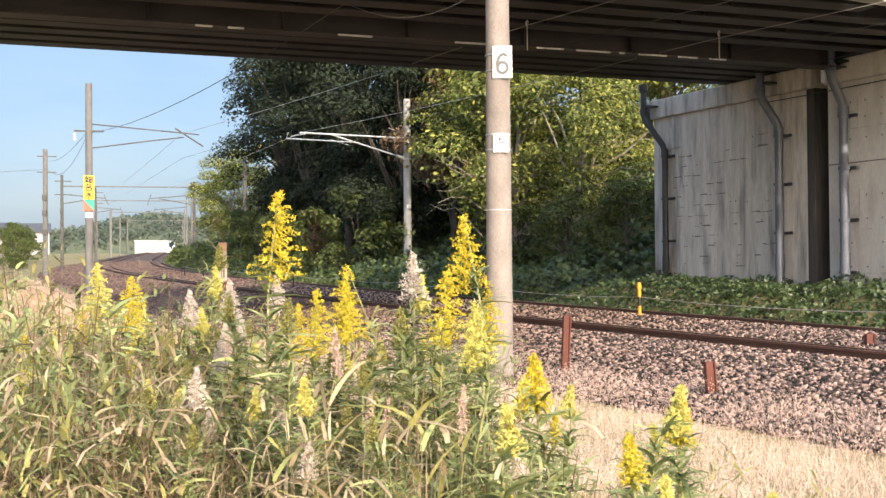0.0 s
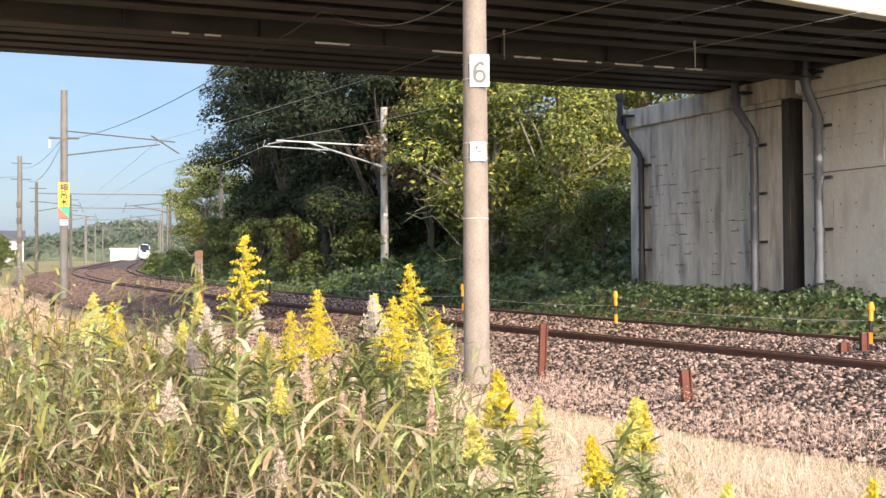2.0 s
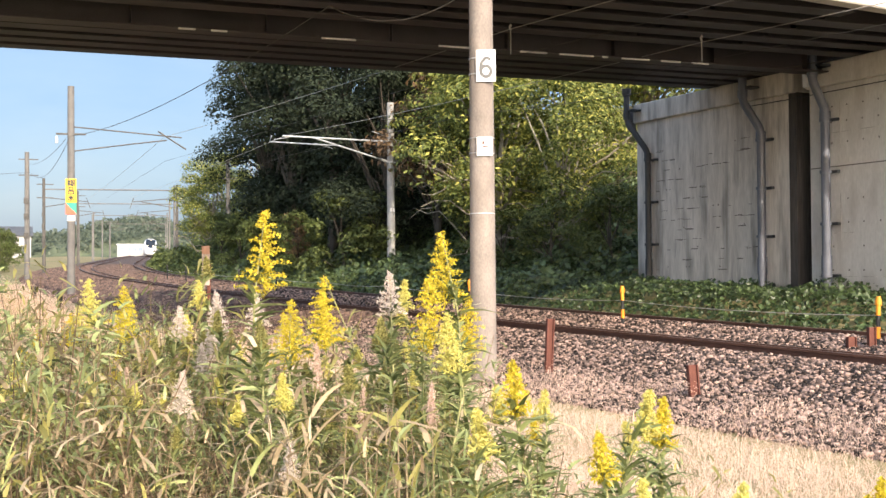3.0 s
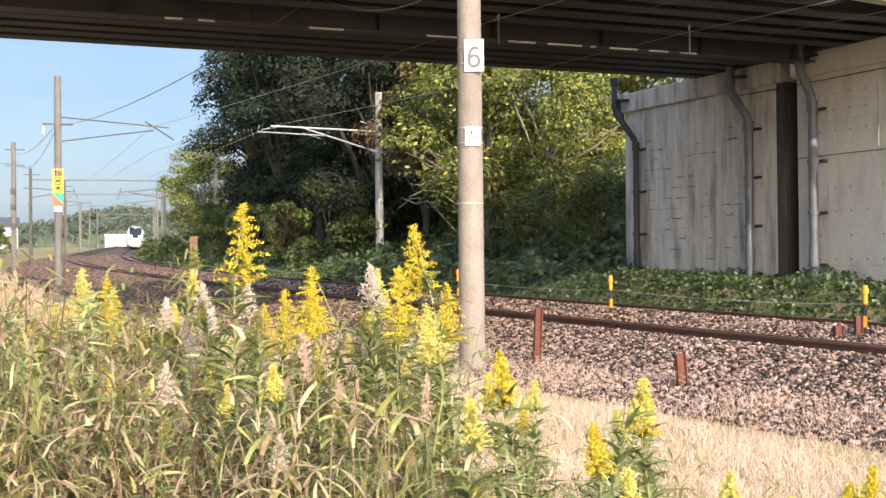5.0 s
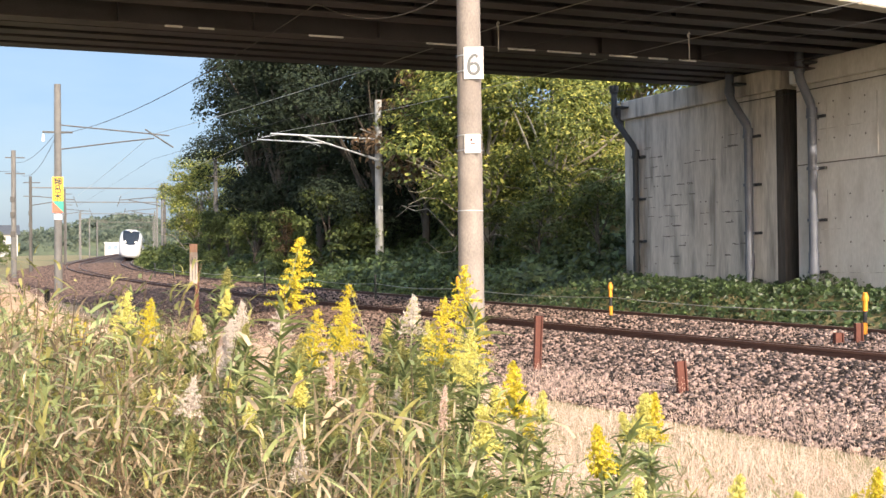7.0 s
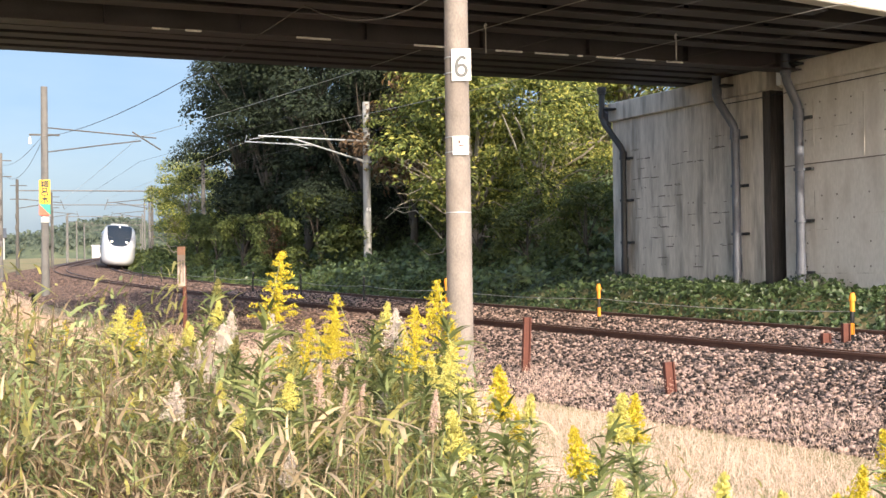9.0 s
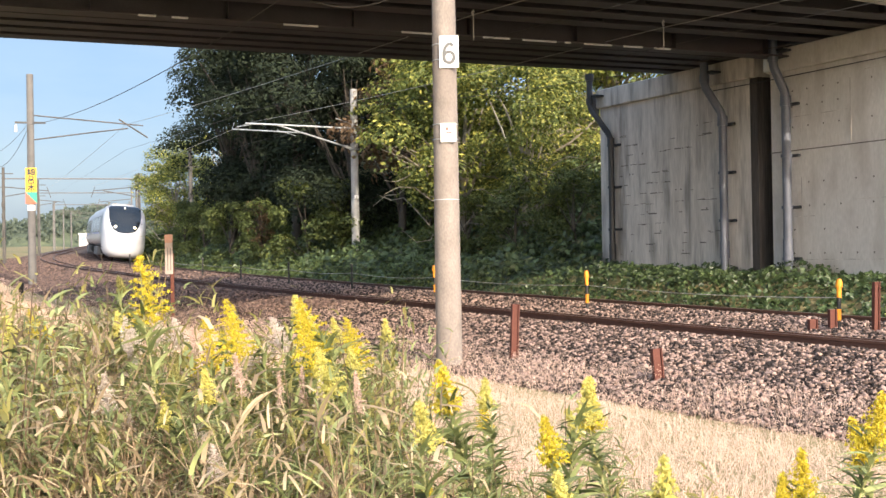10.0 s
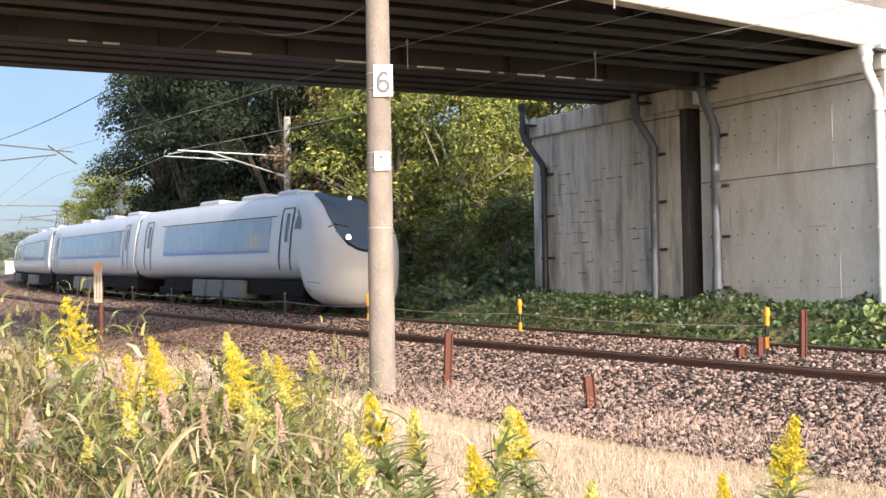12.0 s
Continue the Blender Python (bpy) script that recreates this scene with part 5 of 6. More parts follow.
def build_hill_canopy():
    """Tree crowns over the far hill: a wood nobody could count."""
    rng = np.random.default_rng(14)
    c = []
    for i in range(1500):
        x, y = rng.uniform(-420, 0), rng.uniform(775, 930)
        r = rng.uniform(2.5, 5.5)
        p = np.array([x, y, hill_height(x, y) + r * 0.3])
        d = rng.normal(0, 1, (30, 3))
        d /= np.linalg.norm(d, axis=1)[:, None]
        c.append(p + d * r)
    c = np.concatenate(c)
    v, f = leaf_cloud(rng, c, np.tile([[0, -0.5, 0.6]], (len(c), 1)), 2.0, 0.5, 0.1, 0.8)
    tagged(new("far_wood", raw_mesh("far_wood", v.tolist(), f.tolist(), LEAF_FAR)), "far mixed wood covering the hill, haze put into its dull green", "woods", kind="stuff")


build_woods()
build_bank_cover()
build_hill_canopy()


# ---- weeds in the foreground ----
BLOOM = material("goldenrod_bloom", (0.36, 0.29, 0.012), (0.84, 0.68, 0.07), 0.8, scale=30, fine=90, bump=0, island=0.6, through_light=0.25)
BLOOM_PALE = material("fading_bloom", (0.50, 0.45, 0.10), (0.72, 0.66, 0.22), 0.8, scale=30, fine=90, bump=0, island=0.6, through_light=0.25)
FLUFF = material("seed_fluff", (0.55, 0.46, 0.40), (0.78, 0.68, 0.60), 0.9, scale=30, fine=90, bump=0, island=0.6, through_light=0.3)
WEED_LEAF = material("weed_leaf", (0.035, 0.055, 0.014), (0.45, 0.50, 0.21), 0.5, scale=6, fine=40, bump=0, island=0.75, through_light=0.25)
WEED_YELLOW = material("yellow_green_leaf", (0.07, 0.075, 0.015), (0.52, 0.47, 0.16), 0.6, scale=6, fine=40, bump=0, island=0.7, through_light=0.35)
WEED_STEM = material("weed_stem", (0.20, 0.21, 0.08), (0.36, 0.33, 0.15), 0.7, scale=10, fine=60, bump=0)
STRAW = material("dry_straw", (0.11, 0.07, 0.035), (0.68, 0.54, 0.35), 0.75, scale=6, fine=40, bump=0, island=0.7, through_light=0.25)
STRAW_GREY = material("brown_stalks", (0.06, 0.035, 0.022), (0.36, 0.25, 0.15), 0.85, scale=6, fine=40, bump=0, island=0.7, through_light=0.15)
PLUME = material("pinkish_plume", (0.42, 0.28, 0.22), (0.80, 0.62, 0.52), 0.9, scale=30, fine=90, bump=0, island=0.6, through_light=0.3)
PINK_GRASS = material("pale_pink_grass", (0.70, 0.49, 0.39), (0.95, 0.74, 0.62), 0.85, scale=2, fine=40, bump=0, island=0.6, through_light=0.35, object_space=False)
GREEN_GRASS = material("fresh_grass", (0.12, 0.19, 0.03), (0.36, 0.44, 0.10), 0.7, scale=2, fine=40, bump=0, island=0.6, through_light=0.35, object_space=False)


def blades(rng, roots, ways, lengths, widths, bend=0.5, rows=4):
    """Tapering blades that arch over: roots, start directions, lengths and widths for each."""
    n = len(roots)
    side = np.stack([-ways[:, 1], ways[:, 0], np.zeros(n)], 1) + rng.normal(0, 0.3, (n, 3))
    side -= ways * (side * ways).sum(1)[:, None]
    side /= np.linalg.norm(side, axis=1)[:, None] + 1e-9
    out = np.stack([ways[:, 0], ways[:, 1], np.zeros(n)], 1)
    out /= np.linalg.norm(out, axis=1)[:, None] + 1e-6
    drop = bend * rng.uniform(0.3, 1.5, n)
    pts = []
    for k in range(rows + 1):
        q = k / rows
        p = roots + ways * (lengths * q)[:, None] + out * (lengths * drop * q * q * 0.6)[:, None] - np.array([0, 0, 1.0]) * (lengths * drop * q ** 2.5 * 0.55)[:, None]
        w = widths * (1 - q) ** 0.7 * (0.6 + 0.4 * min(1, q * 4))
        pts.append(p + side * w[:, None] * 0.5)
        pts.append(p - side * w[:, None] * 0.5)
    v = np.stack(pts, 1)
    m = 2 * (rows + 1)
    f = []
    base = np.arange(n) * m
    for k in range(rows):
        f.append(np.stack([base + 2 * k, base + 2 * k + 1, base + 2 * k + 3, base + 2 * k + 2], 1))
    return v.reshape(-1, 3), np.concatenate(f)


def fan(rng, n, tilt):
    a, t = rng.uniform(0, 2 * math.pi, n), np.abs(rng.normal(0, tilt, n))
    return np.stack([np.sin(t) * np.cos(a), np.sin(t) * np.sin(a), np.cos(t)], 1)


def build_goldenrod(seed, height, bloom, label, plume=0.30, leafy=1.0):
    """A goldenrod: stem, narrow drooping leaves all the way up, and a pyramid of curving flower sprays."""
    rng = np.random.default_rng(seed)
    t = thing("goldenrod", pose(0, 0, 0), label, "wildflower", "goldenrods in the field")
    wob = rng.normal(0, 0.015, (6, 2))
    ks = np.linspace(0, 1, 6)

    def stem(q):
        return np.array([np.interp(q, ks, wob[:, 0]) * q * 2, np.interp(q, ks, wob[:, 1]) * q * 2, q * height])
    part("stem", Form().tube([tuple(stem(q)) for q in ks], [0.007, 0.0065, 0.006, 0.005, 0.004, 0.0015], 6), WEED_STEM, t, smooth=60)
    n = int(105 * height * leafy)
    q = rng.uniform(0.12, 1 - plume / height * 0.75, n)
    roots = np.array([stem(k) for k in q])
    a = rng.uniform(0, 2 * math.pi, n)
    up = rng.uniform(0.1, 1.0, n)
    ways = np.stack([np.cos(a) * np.cos(up), np.sin(a) * np.cos(up), np.sin(up)], 1)
    ln = rng.uniform(0.085, 0.175, n) * (1.15 - 0.5 * q)
    v, f = blades(rng, roots, ways, ln, ln * 0.19, 0.7, 3)
    part("foliage", raw_mesh("foliage", v.tolist(), f.tolist(), WEED_LEAF), WEED_LEAF, t, "narrow grey-green leaves")
    # flower sprays: feathery branches, long below and short above, thick with tiny florets along their upper side
    cs, way = [], []
    k = 44
    for i in range(k):
        h = i / k
        z0 = height - plume * (1 - h)
        reach = plume * (0.03 + 0.34 * (1 - h) ** 0.9) * rng.uniform(0.7, 1.15)
        a = i * 2.4 + rng.normal(0, 0.3)
        m = 16 + int(reach * 330)
        for j in range(m):
            w = (j + 0.3) / m
            cs.append((math.cos(a) * reach * w, math.sin(a) * reach * w, z0 + reach * (0.8 * w - 0.6 * w * w)))
            way.append((math.cos(a) * 0.5, math.sin(a) * 0.5, 1.0))
    cs = np.array(cs) + rng.normal(0, 0.0045, (len(cs), 3)) + np.array([stem(1.0)[0], stem(1.0)[1], 0])
    v, f = leaf_cloud(rng, cs, rng.normal(0, 1, (len(cs), 3)), 0.0135, 0.5, -0.6, 0.42)
    part("flower_plume", raw_mesh("flower_plume", v.tolist(), f.tolist(), bloom), bloom, t, "feathery yellow flower plume" if bloom is not FLUFF else "pale fluffy seed head")
    return t


def build_reeds(seed, count, height, dry, label):
    """A clump of dry grass stems and blades."""
    rng = np.random.default_rng(seed)
    t = thing("tall_grass", pose(0, 0, 0), label, "grass clump", "tall grass clumps")
    for name, n, mat, wide, long, bend, tilt in (("dry_foliage", int(count * dry), STRAW, 0.019, 0.9, 0.55, 0.30), ("green_foliage", int(count * (1 - dry)), WEED_YELLOW, 0.023, 0.8, 0.6, 0.32),
                                                ("stalk_cluster", count // 3, STRAW, 0.007, 1.0, 0.08, 0.16)):
        if n < 1:
            continue
        roots = np.concatenate([rng.normal(0, 0.09, (n, 2)), np.zeros((n, 1))], 1)
        lo = rng.uniform(0, 0.45, n) * (0 if name == "stalk_cluster" else 1)
        roots[:, 2] = lo * height * 0.7
        v, f = blades(rng, roots, fan(rng, n, tilt), height * long * rng.uniform(0.45, 1.0, n) * (1 - lo * 0.5), wide * rng.uniform(0.6, 1.5, n), bend, 5)
        part(name, raw_mesh(name, v.tolist(), f.tolist(), mat), mat, t)
    return t


def build_cane(seed, height, head, leaf_mat, label):
    """A few stiff pale canes with long broad blades that arch out, some with a pinkish plume."""
    rng = np.random.default_rng(seed)
    t = thing("silver_grass", pose(0, 0, 0), label, "grass clump", "tall canes among the weeds")
    for k in range(5):
        way = fan(rng, 1, 0.12)[0]
        h = height * rng.uniform(0.7, 1.0)
        foot = np.array([*rng.normal(0, 0.10, 2), 0.0])
        bow = rng.normal(0, 0.02, 3)
        pts = [foot + way * h * q + bow * math.sin(math.pi * q) for q in (0, 0.25, 0.5, 0.75, 1.0)]
        part("cane", Form().tube([tuple(p) for p in pts], [0.0055, 0.005, 0.0045, 0.0035, 0.0015], 6), STRAW, t, "stiff straw-coloured cane", smooth=60)
        n = 7
        q = np.linspace(0.2, 0.92, n) + rng.normal(0, 0.03, n)
        a = np.arange(n) * 2.6 + rng.uniform(0, 6)
        up = rng.uniform(0.7, 1.25, n)
        ways = np.stack([np.cos(a) * np.cos(up), np.sin(a) * np.cos(up), np.sin(up)], 1)
        roots = np.array([np.array([np.interp(w, (0, 0.25, 0.5, 0.75, 1), [p[c] for p in pts]) for c in range(3)]) for w in q])
        v, f = blades(rng, roots, ways, rng.uniform(0.16, 0.36, n) * height / 1.5, rng.uniform(0.016, 0.034, n), 0.9, 6)
        part("foliage", raw_mesh("foliage", v.tolist(), f.tolist(), leaf_mat), leaf_mat, t, "long broad arching blades")
        if head and k < 1:
            n = 260
            w = rng.random(n)
            c = pts[-1] + np.stack([rng.normal(0, 0.016, n) * (1.1 - w), rng.normal(0, 0.016, n) * (1.1 - w), w * 0.20 - 0.03], 1)
            v, f = leaf_cloud(rng, c, rng.normal(0, 1, (n, 3)), 0.026, 0.5, -1.2, 0.22)
            part("plume", raw_mesh("plume", v.tolist(), f.tolist(), PLUME), PLUME, t, "pinkish feathery plume")
    return t


def build_stubble(seed, height, label):
    """Upright bare straw stems with a few curled leaves."""
    rng = np.random.default_rng(seed)
    t = thing("bare_stalks", pose(0, 0, 0), label, "dead weeds", "bare straw stalks")
    for k in range(12):
        way = fan(rng, 1, 0.13)[0]
        foot = np.array([*rng.normal(0, 0.16, 2), 0.0])
        h = height * rng.uniform(0.5, 1.0)
        pts = [foot, foot + way * h * 0.5 + rng.normal(0, 0.012, 3), foot + way * h]
        part("stalk", Form().tube([tuple(p) for p in pts], [0.0065, 0.0055, 0.003], 5), STRAW if k % 3 else STRAW_GREY, t)
    n = 26
    roots = np.concatenate([rng.normal(0, 0.18, (n, 2)), rng.uniform(0.1, height * 0.8, (n, 1))], 1)
    v, f = blades(rng, roots, fan(rng, n, 0.8), rng.uniform(0.10, 0.26, n), rng.uniform(0.012, 0.030, n), 1.0, 4)
    part("foliage", raw_mesh("foliage", v.tolist(), f.tolist(), STRAW), STRAW, t, "curled dry leaves")
    return t


def build_leafy(seed, height, mat, label):
    """A branching weed with small leaves."""
    rng = np.random.default_rng(seed)
    t = thing("leafy_weed", pose(0, 0, 0), label, "weed", "leafy weeds")
    stems, cs = Form(), []
    for i in range(11):
        d = fan(rng, 1, 0.45)[0]
        L = height * rng.uniform(0.6, 1.05)
        pts = [np.array([0, 0, 0]), d * L * 0.5 + rng.normal(0, 0.02, 3), d * L + np.array([0, 0, 0.02]) + rng.normal(0, 0.04, 3)]
        stems.tube([tuple(p) for p in pts], [0.005, 0.004, 0.0015], 5)
        m = int(46 * L)
        for j in range(m):
            w = rng.uniform(0.2, 1)
            p = pts[1] * (w * 2) if w < 0.5 else pts[1] + (pts[2] - pts[1]) * (w * 2 - 1)
            cs.append(p + rng.normal(0, 0.045, 3))
    part("stem", stems, STRAW_GREY, t)["kind"] = "stuff"
    cs = np.array(cs)
    d = fan(rng, len(cs), 1.1)
    v, f = blades(rng, cs, d, rng.uniform(0.05, 0.12, len(cs)), rng.uniform(0.010, 0.026, len(cs)), 0.8, 3)
    part("foliage", raw_mesh("foliage", v.tolist(), f.tolist(), mat), mat, t, "small leaves")
    return t


def build_thicket(seed, height, label):
    """A tangle of thin dead brown stalks."""
    rng = np.random.default_rng(seed)
    t = thing("dead_weeds", pose(0, 0, 0), label, "dead weeds", "dead weed tangles")
    n = 150
    roots = np.concatenate([rng.normal(0, 0.2, (n, 2)), rng.uniform(0, height * 0.5, (n, 1))], 1)
    v, f = blades(rng, roots, fan(rng, n, 0.75), rng.uniform(0.2, 0.75, n) * height, rng.uniform(0.004, 0.009, n), 0.5, 4)
    part("stalk_tangle", raw_mesh("stalk_tangle", v.tolist(), f.tolist(), STRAW_GREY), STRAW_GREY, t, "thin tangled brown stalks")
    n = 130
    roots = np.concatenate([rng.normal(0, 0.24, (n, 2)), rng.uniform(0.05, height * 0.95, (n, 1))], 1)
    v, f = blades(rng, roots, fan(rng, n, 1.1), rng.uniform(0.06, 0.15, n), rng.uniform(0.009, 0.024, n), 0.9, 3)
    part("withered_foliage", raw_mesh("withered_foliage", v.tolist(), f.tolist(), STRAW), STRAW, t, "curled withered leaves")
    n = 110
    roots = np.concatenate([rng.normal(0, 0.24, (n, 2)), rng.uniform(0.0, height * 0.8, (n, 1))], 1)
    v, f = blades(rng, roots, fan(rng, n, 0.9), rng.uniform(0.08, 0.22, n), rng.uniform(0.005, 0.012, n), 0.7, 3)
    part("green_foliage", raw_mesh("green_foliage", v.tolist(), f.tolist(), WEED_LEAF), WEED_LEAF, t, "thin green shoots")
    return t


SWAYING = []   # thing, standing pose, gain, delay


def stand(ob, x, y, turn, size, gain, delay, tilt=(0.0, 0.0)):
    m = pose(x, y, ground_at(x, y) - 0.03, tilt[0], tilt[1], 0)
    keep = pose(0, 0, 0, 0, 0, turn)
    ob.matrix_basis = m @ keep @ Matrix.Scale(size, 4)
    SWAYING.append((ob, m, turn, gain, delay))


def build_field():
    rng = random.Random(21)
    kinds = {}
    made = set()

    def put(key, x, y, size=1.0, gain=1.0, delay=0.0, slant=4.0):
        src = kinds[key]
        ob = copy_thing(src, pose(0, 0, 0)) if key in made else src
        made.add(key)
        stand(ob, x, y, rng.uniform(0, 360), size, gain, delay, (rng.gauss(0, slant), rng.gauss(0, slant)))
    for i in range(3):
        kinds["gold%d" % i] = build_goldenrod(100 + i, 1.7, BLOOM, "tall goldenrod with a bright yellow flower plume", 0.30 + 0.03 * i)
    kinds["pale0"] = build_goldenrod(110, 1.5, BLOOM_PALE, "goldenrod with a fading yellow-green plume", 0.24)
    kinds["fluff0"] = build_goldenrod(120, 1.5, FLUFF, "goldenrod gone to pale fluffy seed", 0.2, 0.7)
    kinds["green0"] = build_goldenrod(125, 1.5, WEED_YELLOW, "leafy goldenrod not yet in flower", 0.12, 1.5)
    kinds["green1"] = build_goldenrod(126, 1.5, BLOOM_PALE, "leafy goldenrod with a small pale plume", 0.16, 1.5)
    kinds["short0"] = build_goldenrod(130, 0.95, BLOOM, "short goldenrod with a yellow plume", 0.17, 1.7)
    kinds["short1"] = build_goldenrod(131, 0.95, BLOOM_PALE, "short goldenrod with a pale plume", 0.14, 1.7)
    for i in range(3):
        kinds["reed%d" % i] = build_reeds(140 + i, 60, 1.65, (0.75, 0.5, 0.9)[i], "clump of tall dry straw-coloured grass" if i != 1 else "clump of tall half-green grass")
    for i in range(2):
        kinds["leafy%d" % i] = build_leafy(150 + i, 1.25, (WEED_LEAF, WEED_YELLOW)[i], ("bushy green weed with small leaves", "bushy yellow-green weed with small leaves")[i])
        kinds["dead%d" % i] = build_thicket(160 + i, 1.1, "tangle of dead brown weed stalks")
    for i in range(2):
        kinds["stub%d" % i] = build_stubble(190 + i, 0.85, "upright bare straw stalks with curled dry leaves")
    for i in range(4):
        kinds["cane%d" % i] = build_cane(170 + i, 1.5, i % 2 == 0, (STRAW, WEED_YELLOW, WEED_YELLOW, WEED_LEAF)[i], "stand of straw canes with broad dry blades and pink plumes" if i == 0 else "stand of canes with broad half-green arching blades")
    # tall plumes: place and height of the tip when standing
    for key, x, y, z in (("gold1", -0.75, 4.99, 1.81), ("gold0", 0.18, 5.20, 1.72), ("gold2", -0.42, 5.60, 1.49), ("gold0", -0.56, 6.00, 1.41), ("fluff0", -0.17, 5.8, 1.55), ("green1", -0.29, 6.4, 1.44),
                         ("gold1", 0.01, 5.0, 1.47), ("fluff0", -0.87, 6.5, 1.43), ("pale0", -1.66, 5.99, 1.51), ("gold2", -1.76, 6.79, 1.44), ("green1", -1.22, 6.99, 1.49), ("green0", -1.50, 7.49, 1.62),
                         ("gold1", -0.62, 5.5, 1.38), ("green1", -0.12, 7.0, 1.36), ("pale0", 0.09, 4.6, 1.34), ("gold2", -2.44, 6.99, 1.10), ("gold0", -2.49, 7.99, 1.22), ("pale0", -2.21, 5.99, 1.05),
                         ("fluff0", -1.45, 6.6, 1.36), ("gold0", 0.12, 5.5, 1.38), ("green0", -0.95, 5.6, 1.35), ("fluff0", -1.05, 6.0, 1.42), ("pale0", 0.2, 5.9, 1.2), ("gold1", -1.95, 7.4, 1.38),
                         ("green0", -0.1, 5.3, 1.3), ("gold2", -0.8, 6.2, 1.3), ("green0", -0.6, 4.7, 1.35)):
        h = 1.7 if key.startswith("gold") else 1.5
        put(key, x, y, (z - ground_at(x, y)) / h, rng.uniform(0.85, 1.1), rng.uniform(-0.15, 0.15), 1.5)
    for key, x, y, z in (("short0", 0.48, 5.01, 1.03), ("short0", 0.96, 5.22, 0.84), ("short0", 1.59, 4.62, 0.88), ("short1", 0.44, 6.01, 0.82), ("short1", 0.62, 4.51, 0.98), ("short1", 1.25, 6.02, 0.71),
                         ("short0", 1.45, 4.3, 0.70), ("short1", 0.33, 4.21, 0.92), ("short0", 0.75, 4.6, 0.80), ("short1", 0.9, 4.1, 0.72), ("short0", 1.3, 4.0, 0.66), ("short1", 1.75, 4.4, 0.66),
                         ("short0", 0.55, 6.6, 0.62), ("short1", 0.3, 5.4, 0.9), ("short0", 1.98, 4.5, 0.78), ("short0", 1.12, 3.6, 0.66), ("short1", 0.7, 3.7, 0.75)):
        put(key, x, y, (z - ground_at(x, y)) / 0.95 * 1.06, rng.uniform(0.3, 0.5), rng.uniform(-0.15, 0.15), 10.0)
    # the dense mass on the left, thinning to the right
    def wedge(count, keys, d0, d1, b0, b1, s0, s1, gain):
        for i in range(count):
            d = math.sqrt(rng.uniform(d0 * d0, d1 * d1))
            b = radians(rng.uniform(b0, b1))
            put(keys[i % len(keys)], -d * math.sin(b), d * math.cos(b), rng.uniform(s0, s1), gain * rng.uniform(0.7, 1.2), rng.uniform(-0.2, 0.2))
    wedge(70, ("green0", "green0", "green1", "fluff0", "green0", "green1"), 4.3, 7.8, -2, 15, 0.72, 0.98, 0.75)
    wedge(22, ("reed0", "reed1", "reed1"), 4.2, 8.5, -1.5, 14, 0.6, 0.92, 0.45)
    wedge(22, ("cane1", "cane2", "cane0", "cane3"), 4.2, 7.5, -1.0, 15, 0.7, 0.96, 0.5)
    wedge(30, ("leafy0", "leafy1"), 4.6, 8.0, -1.5, 16, 0.8, 1.15, 0.4)
    wedge(40, ("dead0", "dead1"), 4.2, 7.5, 2, 16, 0.8, 1.2, 0.15)
    wedge(90, ("dead0", "leafy1", "dead1", "leafy0"), 5.0, 9.5, 12, 26, 0.95, 1.4, 0.15)
    wedge(34, ("stub0", "stub1"), 3.7, 5.0, 0, 20, 0.75, 1.1, 0.15)
    wedge(14, ("reed1", "reed0"), 4.5, 9.5, 12, 26, 0.45, 0.7, 0.3)
    wedge(16, ("green1", "green0", "gold2"), 6.0, 9.5, 13, 25, 0.72, 0.85, 0.5)
    wedge(24, ("reed2", "dead0", "dead1", "leafy0"), 3.5, 4.8, 0, 24, 0.36, 0.62, 0.3)
    wedge(18, ("cane1", "dead1", "dead0"), 3.7, 4.8, 1, 22, 0.42, 0.65, 0.3)
    wedge(34, ("leafy0", "leafy1", "reed1", "leafy1"), 3.5, 5.2, -26, -1, 0.30, 0.55, 0.4)
    wedge(30, ("short1", "leafy1", "short0", "leafy0", "short1"), 4.1, 5.8, -13, -2, 0.62, 0.92, 0.6)
    wedge(12, ("short0", "leafy1", "short1"), 4.0, 5.0, -25, -13, 0.55, 0.8, 0.6)
    wedge(14, ("reed0", "dead0"), 3.8, 6.0, -26, -1, 0.28, 0.42, 0.3)


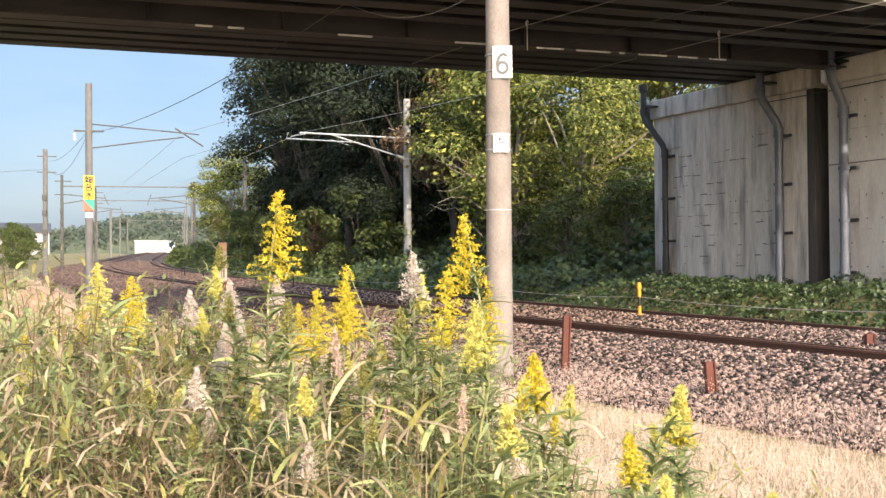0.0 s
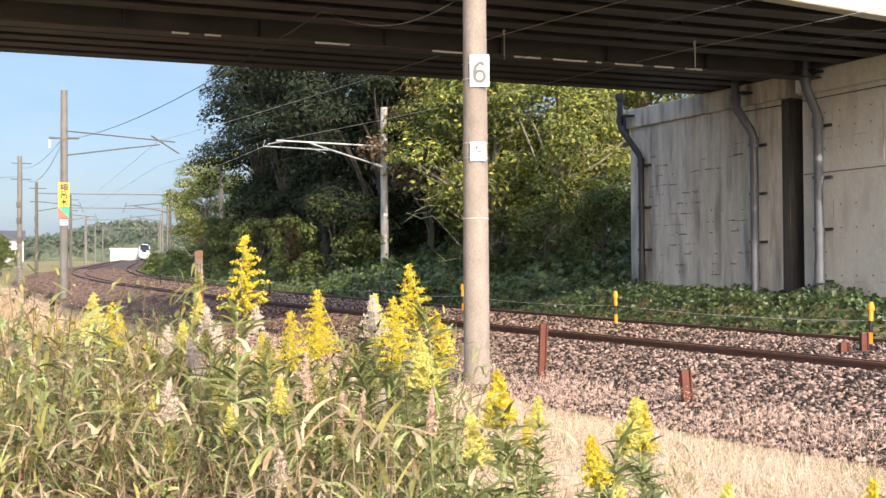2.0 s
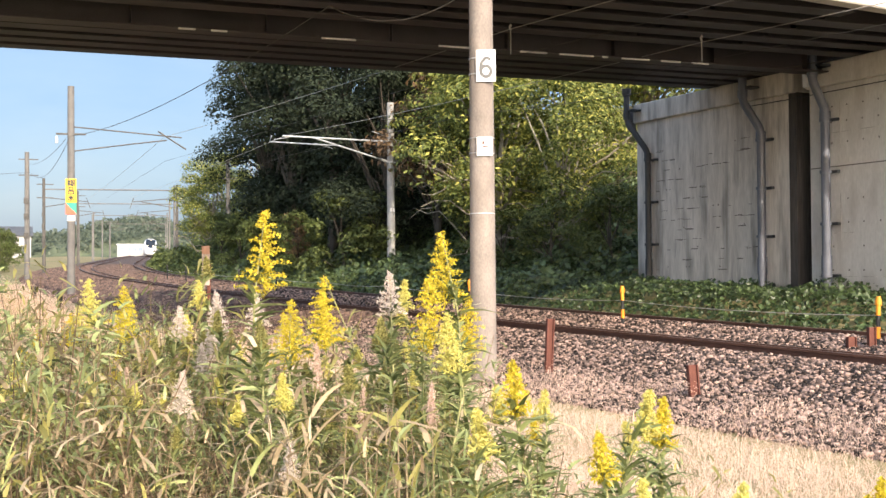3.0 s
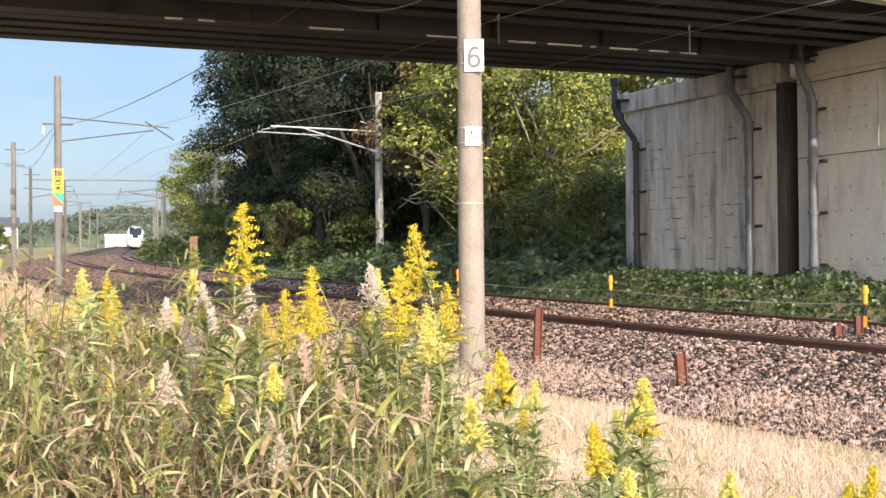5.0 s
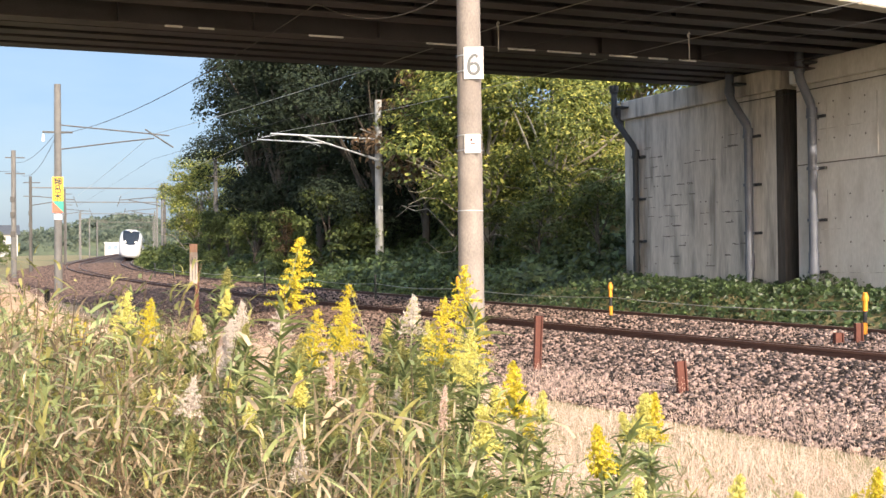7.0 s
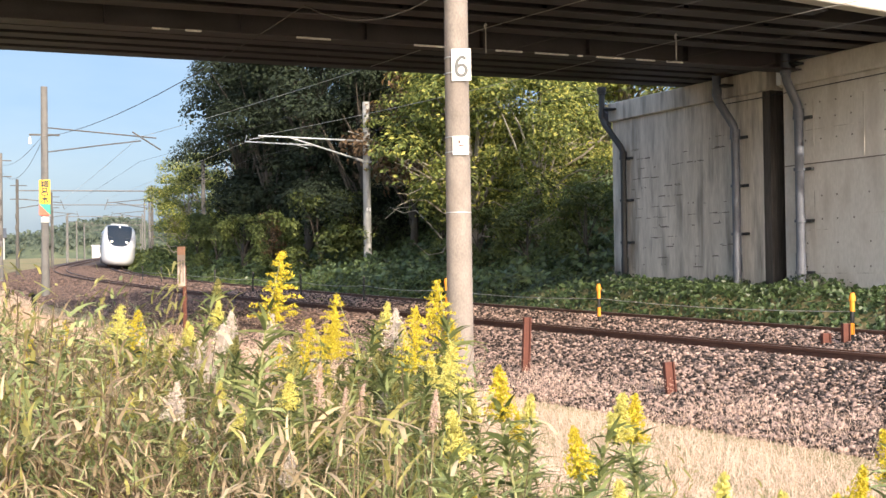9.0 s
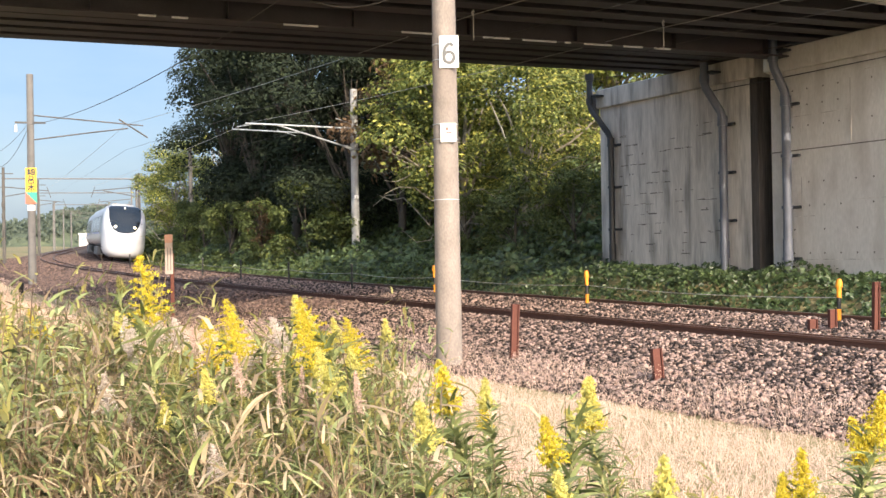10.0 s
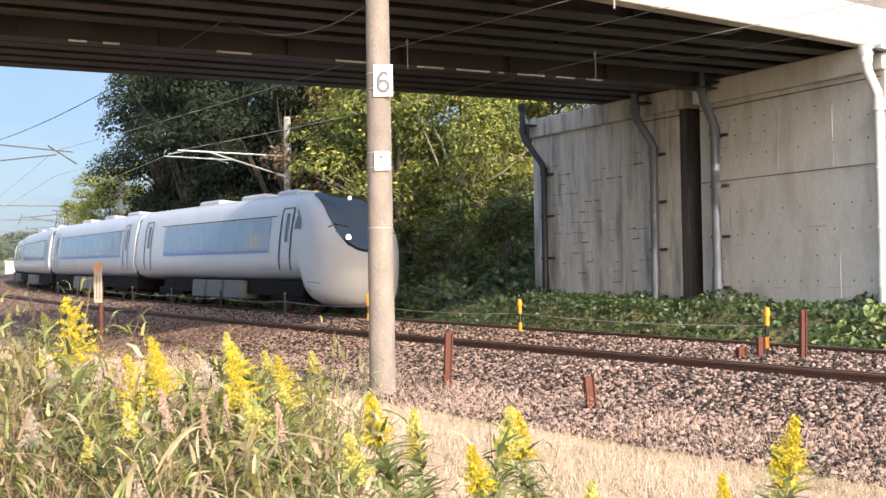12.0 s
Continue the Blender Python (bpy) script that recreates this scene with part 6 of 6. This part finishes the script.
def build_carpet():
    """Fine pale grass by the line, greener turf at the left: countless blades."""
    rng = np.random.default_rng(77)

    def sow(name, count, s0, s1, o0, o1, high, wide, tilt, mat, label, ragged=0.5):
        s, o = rng.uniform(s0, s1, count), rng.uniform(o0, o1, count)
        yaw = np.interp(s, _s, _yaw)
        x, y = np.interp(s, _s, _x) + o * np.cos(yaw), np.interp(s, _s, _y) + o * np.sin(yaw)
        edge = -2.95 + 0.7 * np.array([noise.noise(Vector((k * 0.6, 2, 0))) for k in s])
        keep = (o < edge) & (np.hypot(x, y) > 2.6)
        s, o, x, y = s[keep], o[keep], x[keep], y[keep]
        z = np.array([grade(a) + land(a, b) for a, b in zip(s, o)])
        lump = np.array([0.65 + ragged * noise.noise(Vector((a * 0.8, b * 0.8, 0))) for a, b in zip(x, y)])
        n = len(s)
        v, f = blades(rng, np.stack([x, y, z - 0.01], 1), fan(rng, n, tilt), high * lump * rng.uniform(0.5, 1.15, n), np.full(n, wide) * rng.uniform(0.6, 1.4, n), 0.45, 2)
        tagged(new(name, raw_mesh(name, v.tolist(), f.tolist(), mat)), label, "grass", kind="stuff")
    sow("pale_grass", 170000, -3, 26, -12.0, -2.5, 0.36, 0.0046, 0.85, PINK_GRASS, "soft pale pinkish dry grass beside the ballast")
    sow("pale_grass_beyond", 60000, 22, 75, -32, -4.0, 0.34, 0.014, 0.7, PINK_GRASS, "pale dry grass along the far shoulder")
    n = 90000
    s, o = rng.uniform(-3, 40, n), rng.uniform(-11, -2.5, n)
    yaw = np.interp(s, _s, _yaw)
    c = np.stack([np.interp(s, _s, _x) + o * np.cos(yaw), np.interp(s, _s, _y) + o * np.sin(yaw), [grade(a) + land(a, b) for a, b in zip(s, o)]], 1)
    c[:, 2] += rng.uniform(0.05, 0.30, n)
    c = c[(o < -3.05 + 0.6 * rng.random(n)) & (np.hypot(c[:, 0], c[:, 1]) > 5.5)]
    v, f = leaf_cloud(rng, c, rng.normal(0, 1, (len(c), 3)), 0.022, 0.5, -0.5, 0.3)
    tagged(new("grass_heads", raw_mesh("grass_heads", v.tolist(), f.tolist(), PINK_GRASS)), "hazy pinkish seed heads of the dry grass", "grass", kind="stuff")
    sow("field_grass", 60000, -12, 26, -13.5, -7.5, 0.33, 0.006, 0.7, PINK_GRASS, "thin dry field grass")
    sow("green_grass", 26000, -2, 30, -16.5, -9.5, 0.30, 0.010, 0.5, GREEN_GRASS, "short green grass among the weeds")


build_field()
build_carpet()


# ---- what moves ----
GUSTS = [  # seconds, lean to the left, lean away
    (0.0, 1, 0), (0.5, 1, 17), (0.9, 4, 29), (1.3, 2, 25), (1.5, 0, 12), (2.1, 6, 24), (2.5, 10, 15), (3.0, 3, 16), (3.3, -1, 2), (3.7, 2, 14), (4.5, 4, 17), (5.3, 3, 12), (5.5, 6, 2),
    (5.9, 7, 15), (6.3, 1, 22), (6.6, 0, 25), (6.9, -3, 24), (7.2, -4, 27), (8.0, -2, 24), (8.8, -3, 30), (9.1, -3, 29), (9.5, 15, 28), (10.0, 20, 30), (10.5, 23, 25), (11.0, 22, 28), (11.5, 21, 31), (12.0, 22, 33)]


def nose_at(t):
    """How far along the line the nose is: the train slows a little as it nears."""
    left = 12 - t
    return 29.6 + 25.0 * left + 0.3 * left * left


def motions():
    for car, back, length in CARS:
        walk(car, [(t / 2, car_pose(nose_at(t / 2), back, length)) for t in range(25)])
    ts = [g[0] for g in GUSTS]
    left, away = [g[1] for g in GUSTS], [g[2] for g in GUSTS]
    for ob, m, turn, gain, delay in SWAYING:
        rows = []
        for t in ts if gain > 0.35 else ts[::3] + [ts[-1]] * (len(ts) % 3 != 1):
            a, b = float(np.interp(t + delay, ts, left)) * gain, float(np.interp(t + delay, ts, away)) * gain
            rows.append((t, m @ pose(0, 0, 0, -b, -a, 0) @ pose(0, 0, 0, 0, 0, turn)))
        walk(ob, rows)


motions()
